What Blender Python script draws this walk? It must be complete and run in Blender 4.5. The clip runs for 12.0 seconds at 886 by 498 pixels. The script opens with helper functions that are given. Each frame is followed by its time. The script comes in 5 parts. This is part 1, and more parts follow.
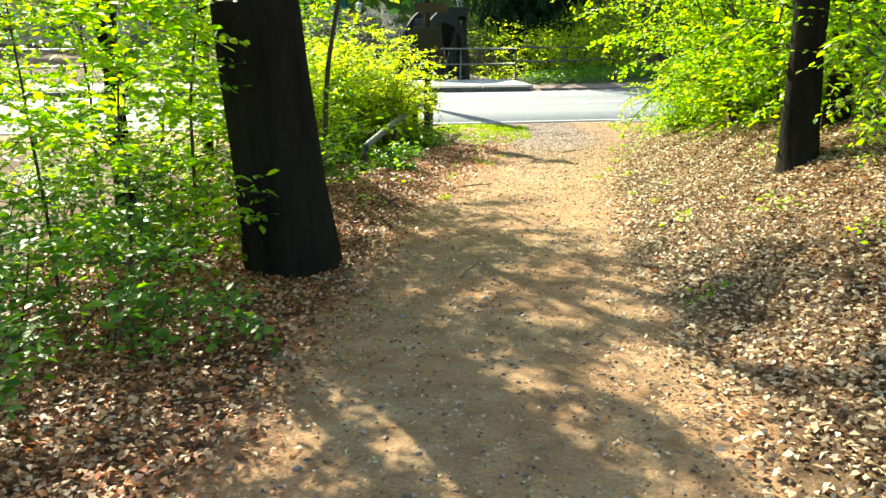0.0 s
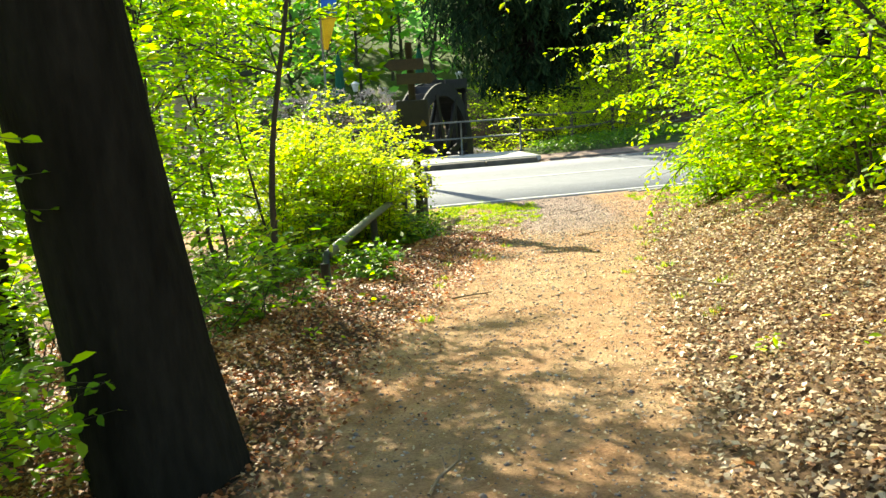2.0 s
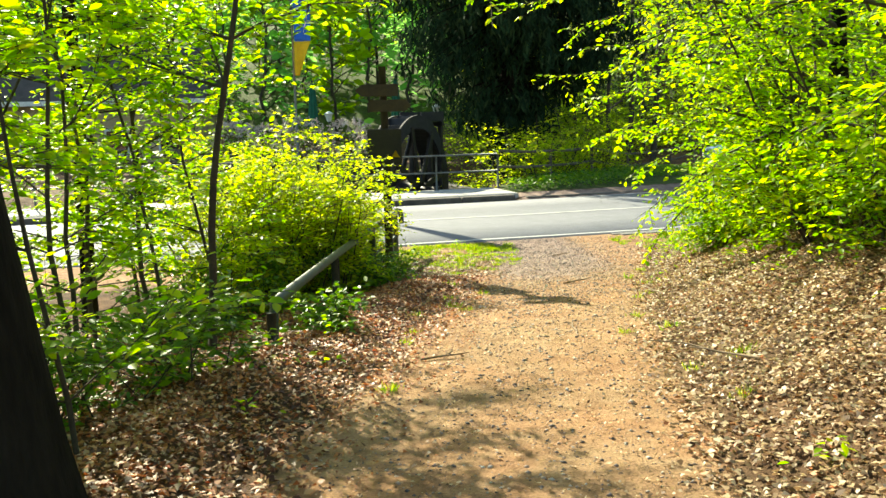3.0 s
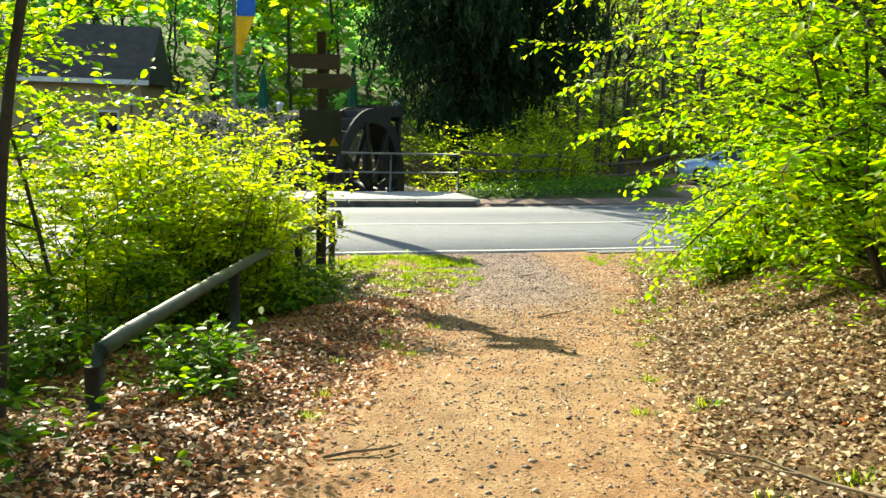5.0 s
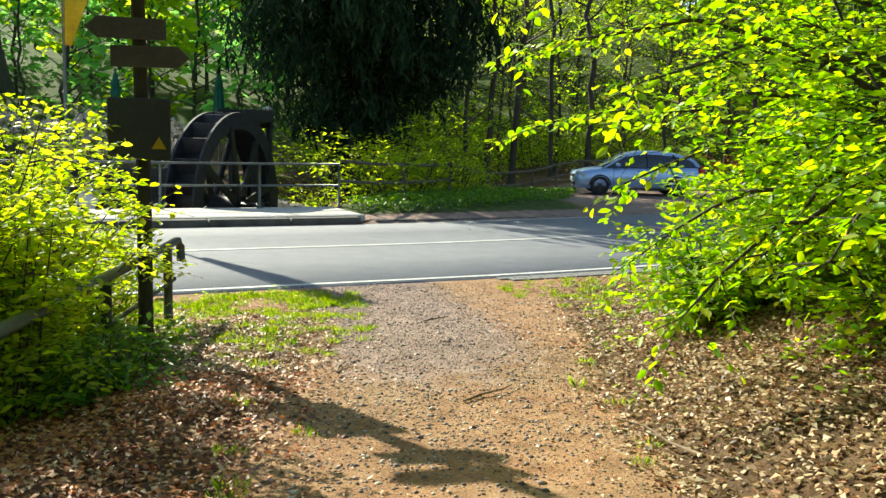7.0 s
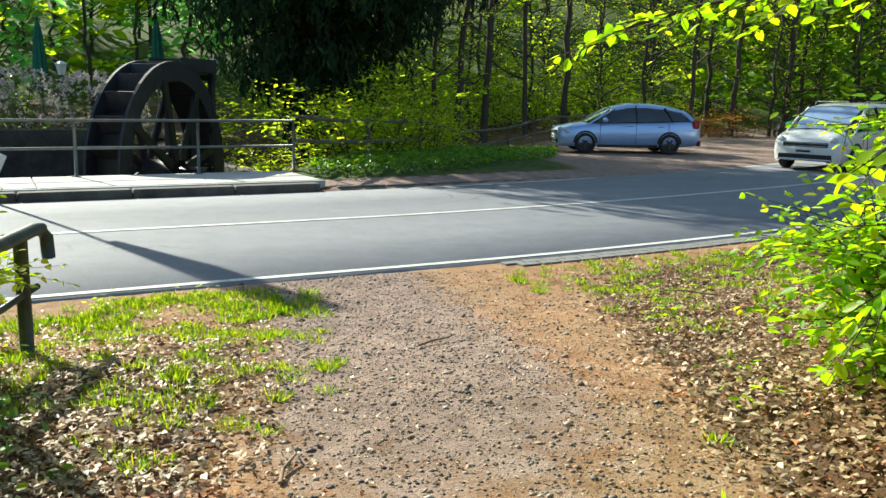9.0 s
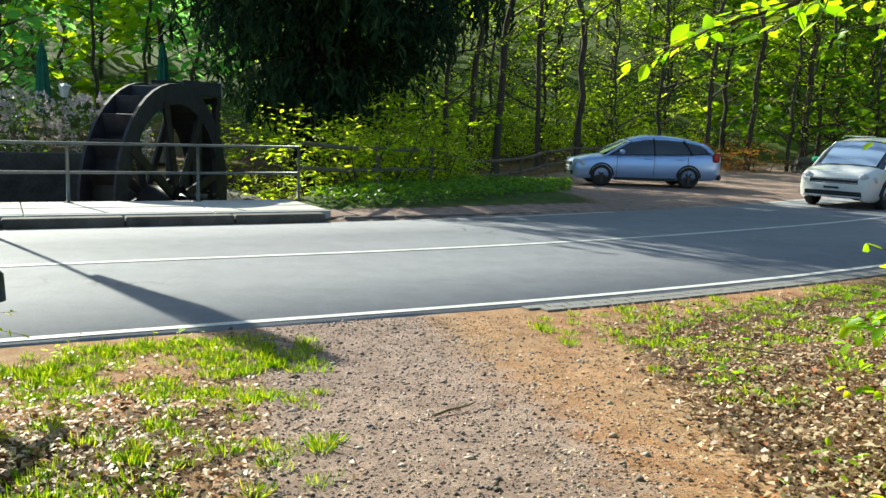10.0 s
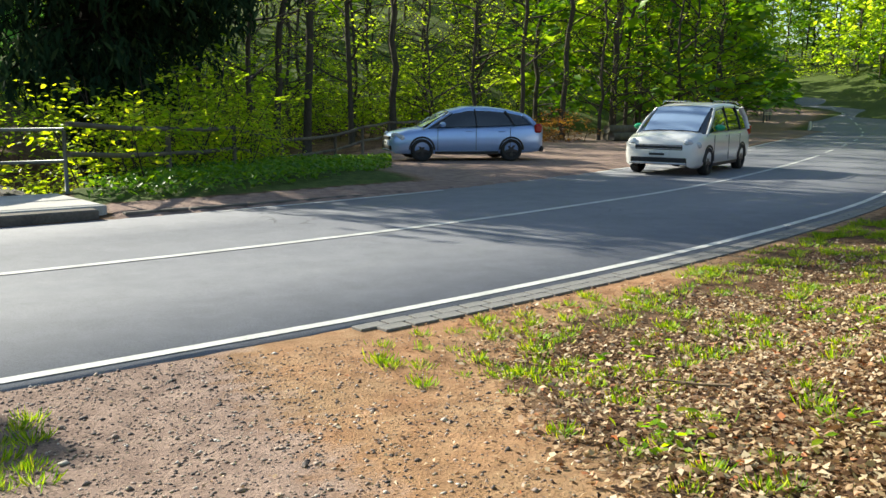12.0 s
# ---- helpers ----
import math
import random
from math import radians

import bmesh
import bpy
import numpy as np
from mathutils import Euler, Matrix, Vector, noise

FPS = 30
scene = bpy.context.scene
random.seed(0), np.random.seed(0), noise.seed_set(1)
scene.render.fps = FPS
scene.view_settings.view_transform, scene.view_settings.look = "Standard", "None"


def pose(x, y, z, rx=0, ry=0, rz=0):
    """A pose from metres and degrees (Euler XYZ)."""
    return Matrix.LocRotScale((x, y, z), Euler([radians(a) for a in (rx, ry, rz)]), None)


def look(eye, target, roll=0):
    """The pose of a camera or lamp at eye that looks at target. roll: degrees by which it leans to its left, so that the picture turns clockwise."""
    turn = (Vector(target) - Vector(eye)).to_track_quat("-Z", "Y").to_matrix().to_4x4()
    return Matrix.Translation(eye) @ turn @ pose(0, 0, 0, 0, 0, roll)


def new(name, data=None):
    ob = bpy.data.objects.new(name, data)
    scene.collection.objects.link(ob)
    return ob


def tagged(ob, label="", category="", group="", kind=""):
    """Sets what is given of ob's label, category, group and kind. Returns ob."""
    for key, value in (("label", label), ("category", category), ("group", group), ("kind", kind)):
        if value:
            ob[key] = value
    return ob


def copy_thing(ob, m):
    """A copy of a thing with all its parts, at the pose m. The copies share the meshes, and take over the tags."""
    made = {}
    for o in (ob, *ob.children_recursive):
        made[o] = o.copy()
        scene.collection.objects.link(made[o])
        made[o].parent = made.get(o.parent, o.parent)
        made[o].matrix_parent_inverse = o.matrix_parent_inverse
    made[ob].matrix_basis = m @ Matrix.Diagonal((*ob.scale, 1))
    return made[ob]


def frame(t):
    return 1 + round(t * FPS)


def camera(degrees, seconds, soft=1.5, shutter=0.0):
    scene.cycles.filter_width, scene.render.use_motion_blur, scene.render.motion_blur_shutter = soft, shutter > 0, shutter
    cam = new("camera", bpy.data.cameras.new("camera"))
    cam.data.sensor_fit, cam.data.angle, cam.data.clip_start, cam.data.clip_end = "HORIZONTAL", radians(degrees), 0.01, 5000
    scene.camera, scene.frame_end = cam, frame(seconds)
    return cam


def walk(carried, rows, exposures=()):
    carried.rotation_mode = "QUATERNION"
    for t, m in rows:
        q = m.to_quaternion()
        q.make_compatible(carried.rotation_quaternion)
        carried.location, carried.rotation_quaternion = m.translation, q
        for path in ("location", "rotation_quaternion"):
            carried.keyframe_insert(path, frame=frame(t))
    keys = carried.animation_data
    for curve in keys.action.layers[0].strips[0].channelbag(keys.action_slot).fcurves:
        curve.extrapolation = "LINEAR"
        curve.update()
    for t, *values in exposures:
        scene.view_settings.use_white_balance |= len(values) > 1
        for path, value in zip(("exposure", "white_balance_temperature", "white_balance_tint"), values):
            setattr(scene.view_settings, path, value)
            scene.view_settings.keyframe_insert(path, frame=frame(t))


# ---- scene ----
# ---------------- camera and walk ----------------
cam = camera(54.56, 12.0, soft=1.5)
PATH = [
    (0.0, -0.046, -0.001, 2.615, 73.91, -0.61, -0.08),
    (0.5, 0.072, 0.512, 2.598, 73.18, 0.77, 2.65),
    (1.0, 0.189, 1.146, 2.562, 74.30, 2.46, 2.31),
    (1.5, 0.222, 1.734, 2.528, 76.04, 3.44, 1.11),
    (2.0, 0.275, 2.312, 2.490, 78.71, 3.34, 0.31),
    (2.5, 0.255, 2.909, 2.437, 81.06, 2.16, -0.63),
    (4.5, 0.432, 5.201, 2.212, 80.47, -0.88, -2.33),
    (5.0, 0.457, 5.860, 2.137, 81.26, -1.87, -3.69),
    (5.5, 0.477, 6.479, 2.117, 80.84, -1.58, -5.44),
    (6.0, 0.517, 7.125, 2.089, 81.24, -1.51, -7.46),
    (6.5, 0.634, 7.829, 2.030, 83.43, -1.24, -9.33),
    (7.0, 0.691, 8.594, 1.964, 82.27, -1.67, -11.62),
    (9.0, 1.016, 11.441, 1.734, 79.76, -1.10, -14.30),
    (9.5, 1.066, 11.772, 1.716, 80.57, -0.91, -13.54),
    (10.0, 1.165, 12.350, 1.681, 81.71, -1.96, -13.69),
    (10.5, 1.365, 13.020, 1.625, 84.31, -1.47, -14.55),
    (11.0, 1.455, 13.581, 1.601, 83.13, -1.15, -17.60),
    (11.5, 1.627, 13.989, 1.571, 81.41, -0.58, -21.55),
    (12.0, 1.765, 14.237, 1.572, 80.50, -0.56, -26.12),
]
EXPOSURES = [(0.0, 1.93, 7200, -7), (0.7, 1.9, 7300, -6), (1.5, 1.96, 7400, -4), (2.5, 1.66, 7600, -5), (4.5, 1.5, 7400, -4), (5.5, 1.42, 7300, -4), (7.0, 1.2, 6900, -2), (9.5, 1.14, 6500, -2), (11.0, 1.12, 6500, 0), (12.0, 1.08, 6700, 3)]
walk(cam, [(t, pose(x, y, z, rx, ry, rz)) for t, x, y, z, rx, ry, rz in PATH], EXPOSURES)

# ---------------- world, sun, exposure ----------------
SUN_TO = Vector((-0.465, 0.885, 0.553)).normalized()
SUN_EL = math.asin(SUN_TO.z)
world = bpy.data.worlds.new("world")
scene.world = world
world.use_nodes = True
wn = world.node_tree.nodes
sky = wn.new("ShaderNodeTexSky")
sky.sky_type = "NISHITA"
sky.sun_disc = False
sky.sun_elevation = SUN_EL
sky.sun_rotation = math.atan2(SUN_TO.x, SUN_TO.y)
world.node_tree.links.new(sky.outputs[0], wn["Background"].inputs[0])
wn["Background"].inputs[1].default_value = 0.10
sun = new("sun", bpy.data.lights.new("sun", "SUN"))
sun.data.energy = 5.0
sun.data.angle = radians(0.53)
sun.data.color = (1.0, 0.94, 0.83)
sun.matrix_world = look((0, 0, 30), tuple(Vector((0, 0, 30)) - SUN_TO))


# ---------------- materials ----------------
def node_mat(name):
    m = bpy.data.materials.new(name)
    m.use_nodes = True
    return m, m.node_tree.nodes, m.node_tree.links, m.node_tree.nodes["Principled BSDF"]


def noise_tex(n, l, scale, detail=4.0, rough=0.6, kind="Object", stretch=None):
    co = n.new("ShaderNodeTexCoord")
    out = co.outputs[kind]
    if stretch:
        mp = n.new("ShaderNodeMapping")
        mp.inputs["Scale"].default_value = stretch
        l.new(out, mp.inputs[0])
        out = mp.outputs[0]
    t = n.new("ShaderNodeTexNoise")
    t.inputs["Scale"].default_value, t.inputs["Detail"].default_value, t.inputs["Roughness"].default_value = scale, detail, rough
    l.new(out, t.inputs["Vector"])
    return t.outputs["Fac"]


def ramp(n, l, fac, stops):
    r = n.new("ShaderNodeValToRGB")
    e = r.color_ramp.elements
    e[0].position, e[0].color = stops[0][0], (*stops[0][1], 1)
    e[1].position, e[1].color = stops[-1][0], (*stops[-1][1], 1)
    for p, c in stops[1:-1]:
        k = e.new(p)
        k.color = (*c, 1)
    l.new(fac, r.inputs[0])
    return r.outputs[0]


def mixc(n, l, fac, a, b, blend="MIX"):
    m = n.new("ShaderNodeMix")
    m.data_type, m.blend_type = "RGBA", blend
    for s, i in ((fac, 0), (a, 6), (b, 7)):
        if hasattr(s, "is_linked"):
            l.new(s, m.inputs[i])
        elif i == 0:
            m.inputs[0].default_value = s
        else:
            m.inputs[i].default_value = (*s, 1)
    return m.outputs[2]


def bump(n, l, bsdf, fac, strength, dist):
    b = n.new("ShaderNodeBump")
    b.inputs["Strength"].default_value, b.inputs["Distance"].default_value = strength, dist
    l.new(fac, b.inputs["Height"])
    l.new(b.outputs[0], bsdf.inputs["Normal"])


def plain(name, c1, c2, rough=0.6, metal=0.0, s1=2.5, s2=40.0, relief=0.25, dist=0.004, stretch=None, spec=0.4):
    """A surface that varies from c1 to c2 at two scales, with fine relief."""
    m, n, l, b = node_mat(name)
    big = noise_tex(n, l, s1, stretch=stretch)
    fine = noise_tex(n, l, s2, stretch=stretch)
    col = ramp(n, l, big, [(0.3, c1), (0.7, c2)])
    dark = ramp(n, l, fine, [(0.3, (0.72, 0.72, 0.72)), (0.7, (1.12, 1.12, 1.12))])
    l.new(mixc(n, l, 1.0, col, dark, "MULTIPLY"), b.inputs["Base Color"])
    b.inputs["Roughness"].default_value, b.inputs["Metallic"].default_value = rough, metal
    b.inputs["Specular IOR Level"].default_value = spec
    bump(n, l, b, fine, relief, dist)
    return m


def leafy(name, stops, trans=0.5, rough=0.45, gloss=0.35, glow=(2.1, 1.9, 0.4)):
    """Leaves that let sunlight through, each of its own tone."""
    m, n, l, b = node_mat(name)
    g = n.new("ShaderNodeNewGeometry")
    col = ramp(n, l, g.outputs["Random Per Island"], stops)
    l.new(col, b.inputs["Base Color"])
    b.inputs["Roughness"].default_value = rough
    b.inputs["Specular IOR Level"].default_value = gloss
    tr = n.new("ShaderNodeBsdfTranslucent")
    l.new(mixc(n, l, 1.0, col, glow, "MULTIPLY"), tr.inputs[0])
    mx = n.new("ShaderNodeMixShader")
    mx.inputs[0].default_value = trans
    l.new(b.outputs[0], mx.inputs[1])
    l.new(tr.outputs[0], mx.inputs[2])
    l.new(mx.outputs[0], n["Material Output"].inputs[0])
    return m


# dark bark, taken near black so the colour holds the trunks' shaded side
M_BARK = plain("shaded_dark_bark", (0.008, 0.007, 0.005), (0.026, 0.022, 0.016), 0.95, s1=3, s2=26, relief=0.9, dist=0.02, stretch=(1, 1, 0.25), spec=0.04)
M_BARK2 = plain("bark_grey", (0.05, 0.042, 0.032), (0.10, 0.085, 0.065), 0.9, s1=3, s2=30, relief=0.8, dist=0.012, stretch=(1, 1, 0.3), spec=0.15)
M_TWIG = plain("twig_bark", (0.035, 0.026, 0.02), (0.08, 0.06, 0.042), 0.85, s1=8, s2=60)
M_DRYTWIG = plain("dry_twig", (0.16, 0.11, 0.07), (0.30, 0.22, 0.15), 0.9, s1=8, s2=60)
M_LEAF = leafy("beech_leaf", [(0.0, (0.11, 0.27, 0.015)), (0.4, (0.19, 0.37, 0.02)), (0.8, (0.29, 0.44, 0.03)), (1.0, (0.38, 0.45, 0.05))], 0.66)
# dark green leaves; on undergrowth and far trees the colour also carries shade
M_LEAF_D = leafy("dark_and_shaded_leaf", [(0.0, (0.045, 0.13, 0.010)), (0.5, (0.09, 0.21, 0.016)), (1.0, (0.17, 0.29, 0.025))], 0.4)
M_LEAF_FAR = leafy("forest_leaf", [(0.0, (0.16, 0.26, 0.025)), (0.5, (0.25, 0.36, 0.035)), (1.0, (0.37, 0.45, 0.06))], 0.78, 0.7, 0.2, glow=(1.75, 1.7, 0.5))
# distance haze is put into these leaves as a bluer, paler green
M_LEAF_HAZE = leafy("hazy_far_slope_leaf", [(0.0, (0.15, 0.29, 0.10)), (0.5, (0.22, 0.39, 0.13)), (1.0, (0.33, 0.48, 0.14))], 0.8, 0.7, 0.2, glow=(1.4, 1.75, 1.1))
M_NEEDLE = leafy("spruce_needles", [(0.0, (0.012, 0.028, 0.014)), (0.6, (0.022, 0.05, 0.022)), (1.0, (0.05, 0.08, 0.03))], 0.15, 0.9, 0.08, glow=(1, 1, 1))
M_GRASS = leafy("grass_blade", [(0.0, (0.10, 0.22, 0.02)), (0.5, (0.22, 0.36, 0.03)), (1.0, (0.42, 0.46, 0.07))], 0.6)
M_LEAF_Y = leafy("pale_spring_leaf", [(0.0, (0.19, 0.33, 0.02)), (0.4, (0.29, 0.42, 0.03)), (0.8, (0.40, 0.48, 0.05)), (1.0, (0.50, 0.52, 0.09))], 0.7)
M_RUSTLEAF = leafy("rust_shrub_leaf", [(0.0, (0.16, 0.07, 0.03)), (1.0, (0.28, 0.16, 0.06))], 0.4)
M_LITTER = leafy("dead_leaf", [(0.0, (0.05, 0.024, 0.012)), (0.25, (0.17, 0.085, 0.036)), (0.42, (0.38, 0.245, 0.135)), (0.7, (0.53, 0.39, 0.24)), (0.93, (0.62, 0.51, 0.36)), (1.0, (0.46, 0.13, 0.03))], 0.18, 0.55, 0.45, glow=(1.2, 1, 0.8))
M_RUST = leafy("rusty_dead_leaf", [(0.0, (0.06, 0.022, 0.010)), (0.3, (0.24, 0.075, 0.024)), (0.5, (0.50, 0.17, 0.05)), (0.78, (0.60, 0.33, 0.15)), (0.93, (0.60, 0.45, 0.30)), (1.0, (0.60, 0.10, 0.02))], 0.2, 0.55, 0.4, glow=(1.2, 1, 0.8))
M_BLOSSOM = leafy("pale_blossom", [(0.0, (0.55, 0.42, 0.42)), (1.0, (0.75, 0.66, 0.62))], 0.3, glow=(1, 1, 1))


def stone_mat(name, stops, rough=0.8):
    m, n, l, b = node_mat(name)
    g = n.new("ShaderNodeNewGeometry")
    fine = noise_tex(n, l, 60)
    col = ramp(n, l, g.outputs["Random Per Island"], stops)
    l.new(mixc(n, l, 0.6, col, ramp(n, l, fine, [(0.3, (0.6, 0.6, 0.6)), (0.7, (1.1, 1.1, 1.1))]), "MULTIPLY"), b.inputs["Base Color"])
    b.inputs["Roughness"].default_value = rough
    bump(n, l, b, fine, 0.3, 0.003)
    return m


M_GRAVEL = stone_mat("gravel_stone", [(0.0, (0.06, 0.055, 0.06)), (0.35, (0.19, 0.15, 0.14)), (0.7, (0.35, 0.26, 0.22)), (0.9, (0.45, 0.36, 0.30)), (1.0, (0.64, 0.60, 0.56))])

M_PALESTONE = stone_mat("pale_path_stone", [(0.0, (0.30, 0.26, 0.22)), (0.6, (0.48, 0.44, 0.40)), (1.0, (0.66, 0.63, 0.60))])


def ground_mat():
    m, n, l, b = node_mat("forest_ground")
    at = n.new("ShaderNodeAttribute")
    at.attribute_name = "zones"
    sep = n.new("ShaderNodeSeparateColor")
    l.new(at.outputs["Color"], sep.inputs[0])
    big, mid, fine = noise_tex(n, l, 0.7), noise_tex(n, l, 5.0, 6), noise_tex(n, l, 55.0, 5, 0.7)
    litter = ramp(n, l, mid, [(0.25, (0.055, 0.033, 0.020)), (0.55, (0.15, 0.092, 0.053)), (0.75, (0.26, 0.17, 0.105))])
    dirt = ramp(n, l, mid, [(0.25, (0.24, 0.135, 0.072)), (0.5, (0.39, 0.24, 0.135)), (0.75, (0.50, 0.335, 0.20))])
    rosy = ramp(n, l, mid, [(0.3, (0.22, 0.15, 0.125)), (0.7, (0.43, 0.31, 0.255))])
    moss = ramp(n, l, mid, [(0.3, (0.045, 0.075, 0.018)), (0.7, (0.12, 0.155, 0.04))])

    def edge(channel):
        a = n.new("ShaderNodeMath")
        a.operation = "ADD"
        l.new(sep.outputs[channel], a.inputs[0])
        s = n.new("ShaderNodeMath")
        s.operation = "MULTIPLY_ADD"
        l.new(mid, s.inputs[0])
        s.inputs[1].default_value, s.inputs[2].default_value = 0.9, -0.45
        l.new(s.outputs[0], a.inputs[1])
        r = n.new("ShaderNodeMapRange")
        l.new(a.outputs[0], r.inputs[0])
        r.inputs[1].default_value, r.inputs[2].default_value = 0.35, 0.65
        return r.outputs[0]

    c = mixc(n, l, edge("Red"), litter, dirt)
    tone = ramp(n, l, noise_tex(n, l, 0.9), [(0.42, (1, 1, 1)), (0.66, (1.12, 0.93, 0.85))])
    c = mixc(n, l, 0.8, c, tone, "MULTIPLY")
    c = mixc(n, l, edge("Blue"), c, rosy)
    c = mixc(n, l, edge("Green"), c, moss)
    c = mixc(n, l, 0.75, c, ramp(n, l, fine, [(0.3, (0.5, 0.5, 0.5)), (0.55, (1.0, 1.0, 1.0)), (0.75, (1.3, 1.3, 1.3))]), "MULTIPLY")
    c = mixc(n, l, 0.5, c, ramp(n, l, big, [(0.3, (0.75, 0.75, 0.75)), (0.7, (1.1, 1.1, 1.1))]), "MULTIPLY")
    l.new(c, b.inputs["Base Color"])
    b.inputs["Roughness"].default_value = 0.95
    b.inputs["Specular IOR Level"].default_value = 0.15
    bump(n, l, b, fine, 0.9, 0.02)
    return m


M_GROUND = ground_mat()


def asphalt_mat():
    m, n, l, b = node_mat("worn_asphalt")
    big, mid, fine = noise_tex(n, l, 0.35, stretch=(0.4, 1, 1)), noise_tex(n, l, 3.0), noise_tex(n, l, 130.0, 3, 0.8)
    c = ramp(n, l, big, [(0.3, (0.170, 0.175, 0.200)), (0.7, (0.236, 0.240, 0.266))])
    c = mixc(n, l, 0.5, c, ramp(n, l, mid, [(0.35, (0.8, 0.8, 0.8)), (0.65, (1.08, 1.08, 1.08))]), "MULTIPLY")
    c = mixc(n, l, 0.7, c, ramp(n, l, fine, [(0.35, (0.55, 0.55, 0.55)), (0.65, (1.3, 1.3, 1.3))]), "MULTIPLY")
    co = n.new("ShaderNodeTexCoord")
    v = n.new("ShaderNodeTexVoronoi")
    v.feature = "DISTANCE_TO_EDGE"
    v.inputs["Scale"].default_value = 0.55
    warp = n.new("ShaderNodeVectorMath")
    warp.operation = "MULTIPLY_ADD"
    tn = n.new("ShaderNodeTexNoise")
    tn.inputs["Scale"].default_value = 1.3
    tn.inputs["Detail"].default_value = 6
    l.new(co.outputs["Object"], tn.inputs["Vector"])
    l.new(tn.outputs["Color"], warp.inputs[0])
    warp.inputs[1].default_value = (1.6, 1.6, 0)
    l.new(co.outputs["Object"], warp.inputs[2])
    l.new(warp.outputs[0], v.inputs["Vector"])
    crack = ramp(n, l, v.outputs["Distance"], [(0.0, (0.45, 0.45, 0.45)), (0.012, (1, 1, 1))])
    patch = ramp(n, l, noise_tex(n, l, 0.22), [(0.56, (0, 0, 0)), (0.62, (1, 1, 1))])
    c = mixc(n, l, patch, c, mixc(n, l, 1.0, c, crack, "MULTIPLY"))
    l.new(c, b.inputs["Base Color"])
    b.inputs["Roughness"].default_value = 0.78
    b.inputs["Specular IOR Level"].default_value = 0.3
    bump(n, l, b, fine, 0.5, 0.004)
    return m


M_ASPHALT = asphalt_mat()
M_LINE = plain("road_paint", (0.46, 0.46, 0.45), (0.66, 0.66, 0.64), 0.7, s1=3, s2=70, relief=0.4)
M_CONC = plain("pale_concrete", (0.42, 0.40, 0.37), (0.60, 0.57, 0.53), 0.85, s1=1.2, s2=45, relief=0.4)
M_KERB = plain("dirty_kerb_stone", (0.07, 0.062, 0.055), (0.16, 0.14, 0.12), 0.9, s1=3, s2=35, relief=0.5)
M_PAVER = plain("grey_paver", (0.18, 0.175, 0.17), (0.27, 0.26, 0.25), 0.85, s1=4, s2=50, relief=0.5)
M_STEEL = plain("painted_rail_steel", (0.10, 0.115, 0.11), (0.19, 0.20, 0.19), 0.45, 0.55, s1=4, s2=60, relief=0.2)
M_DARKSTEEL = plain("dark_green_steel", (0.035, 0.045, 0.04), (0.085, 0.095, 0.085), 0.45, 0.3, s1=5, s2=60, relief=0.25)
M_OLDWOOD = plain("weathered_wood", (0.10, 0.085, 0.065), (0.2, 0.17, 0.13), 0.9, s1=4, s2=30, relief=0.6, stretch=(1, 1, 0.2))
M_WETWOOD = plain("wet_dark_wood", (0.010, 0.009, 0.009), (0.028, 0.025, 0.024), 0.5, s1=4, s2=30, relief=0.6, spec=0.35)
M_WHEELRIM = plain("wheel_rim_wood", (0.012, 0.012, 0.016), (0.034, 0.033, 0.042), 0.55, s1=5, s2=30, relief=0.5, spec=0.35)
M_WALL = plain("stone_wall", (0.03, 0.028, 0.025), (0.085, 0.076, 0.066), 0.9, s1=1.5, s2=14, relief=0.9, dist=0.03)
M_SIGN = plain("sign_back", (0.014, 0.012, 0.007), (0.03, 0.025, 0.013), 0.7, s1=4, s2=40)
# signpost wood and brown boards, darkened in colour as seen against the sun
M_POST = plain("backlit_post_wood", (0.022, 0.02, 0.012), (0.05, 0.044, 0.026), 0.85, s1=4, s2=30, relief=0.6, stretch=(1, 1, 0.2), spec=0.15)
M_ARROW = plain("backlit_brown_board", (0.032, 0.021, 0.009), (0.065, 0.042, 0.016), 0.7, s1=4, s2=40)
M_PLASTER = plain("ochre_plaster", (0.42, 0.32, 0.18), (0.55, 0.43, 0.26), 0.9, s1=1, s2=25)
M_ROOF = plain("dark_roof", (0.04, 0.035, 0.035), (0.09, 0.075, 0.07), 0.8, s1=2, s2=20)
M_WHITE = plain("white_paint", (0.70, 0.70, 0.68), (0.82, 0.82, 0.80), 0.5, s1=4, s2=40, relief=0.1)
M_PARASOL = plain("green_canvas", (0.01, 0.10, 0.06), (0.02, 0.17, 0.10), 0.8, s1=4, s2=50)
M_BLUE = plain("blue_flag_cloth", (0.01, 0.09, 0.45), (0.02, 0.14, 0.6), 0.8, s1=4, s2=50)
M_YELLOW = plain("yellow_flag_cloth", (0.65, 0.38, 0.01), (0.8, 0.5, 0.02), 0.8, s1=4, s2=50)
M_TYRE = plain("tyre_rubber", (0.012, 0.012, 0.012), (0.025, 0.025, 0.025), 0.8, s1=8, s2=60)
M_RIM = plain("dark_alloy", (0.05, 0.05, 0.055), (0.09, 0.09, 0.095), 0.35, 0.8, s1=6, s2=60, relief=0.05)
M_BLACK = plain("black_plastic", (0.012, 0.012, 0.013), (0.025, 0.025, 0.026), 0.5, s1=6, s2=60, relief=0.1)
M_CHROME = plain("chrome_trim", (0.6, 0.6, 0.62), (0.72, 0.72, 0.74), 0.15, 1.0, s1=6, s2=60, relief=0.02)
M_RED = plain("red_lens", (0.28, 0.01, 0.01), (0.4, 0.02, 0.02), 0.2, s1=6, s2=60, relief=0.02)
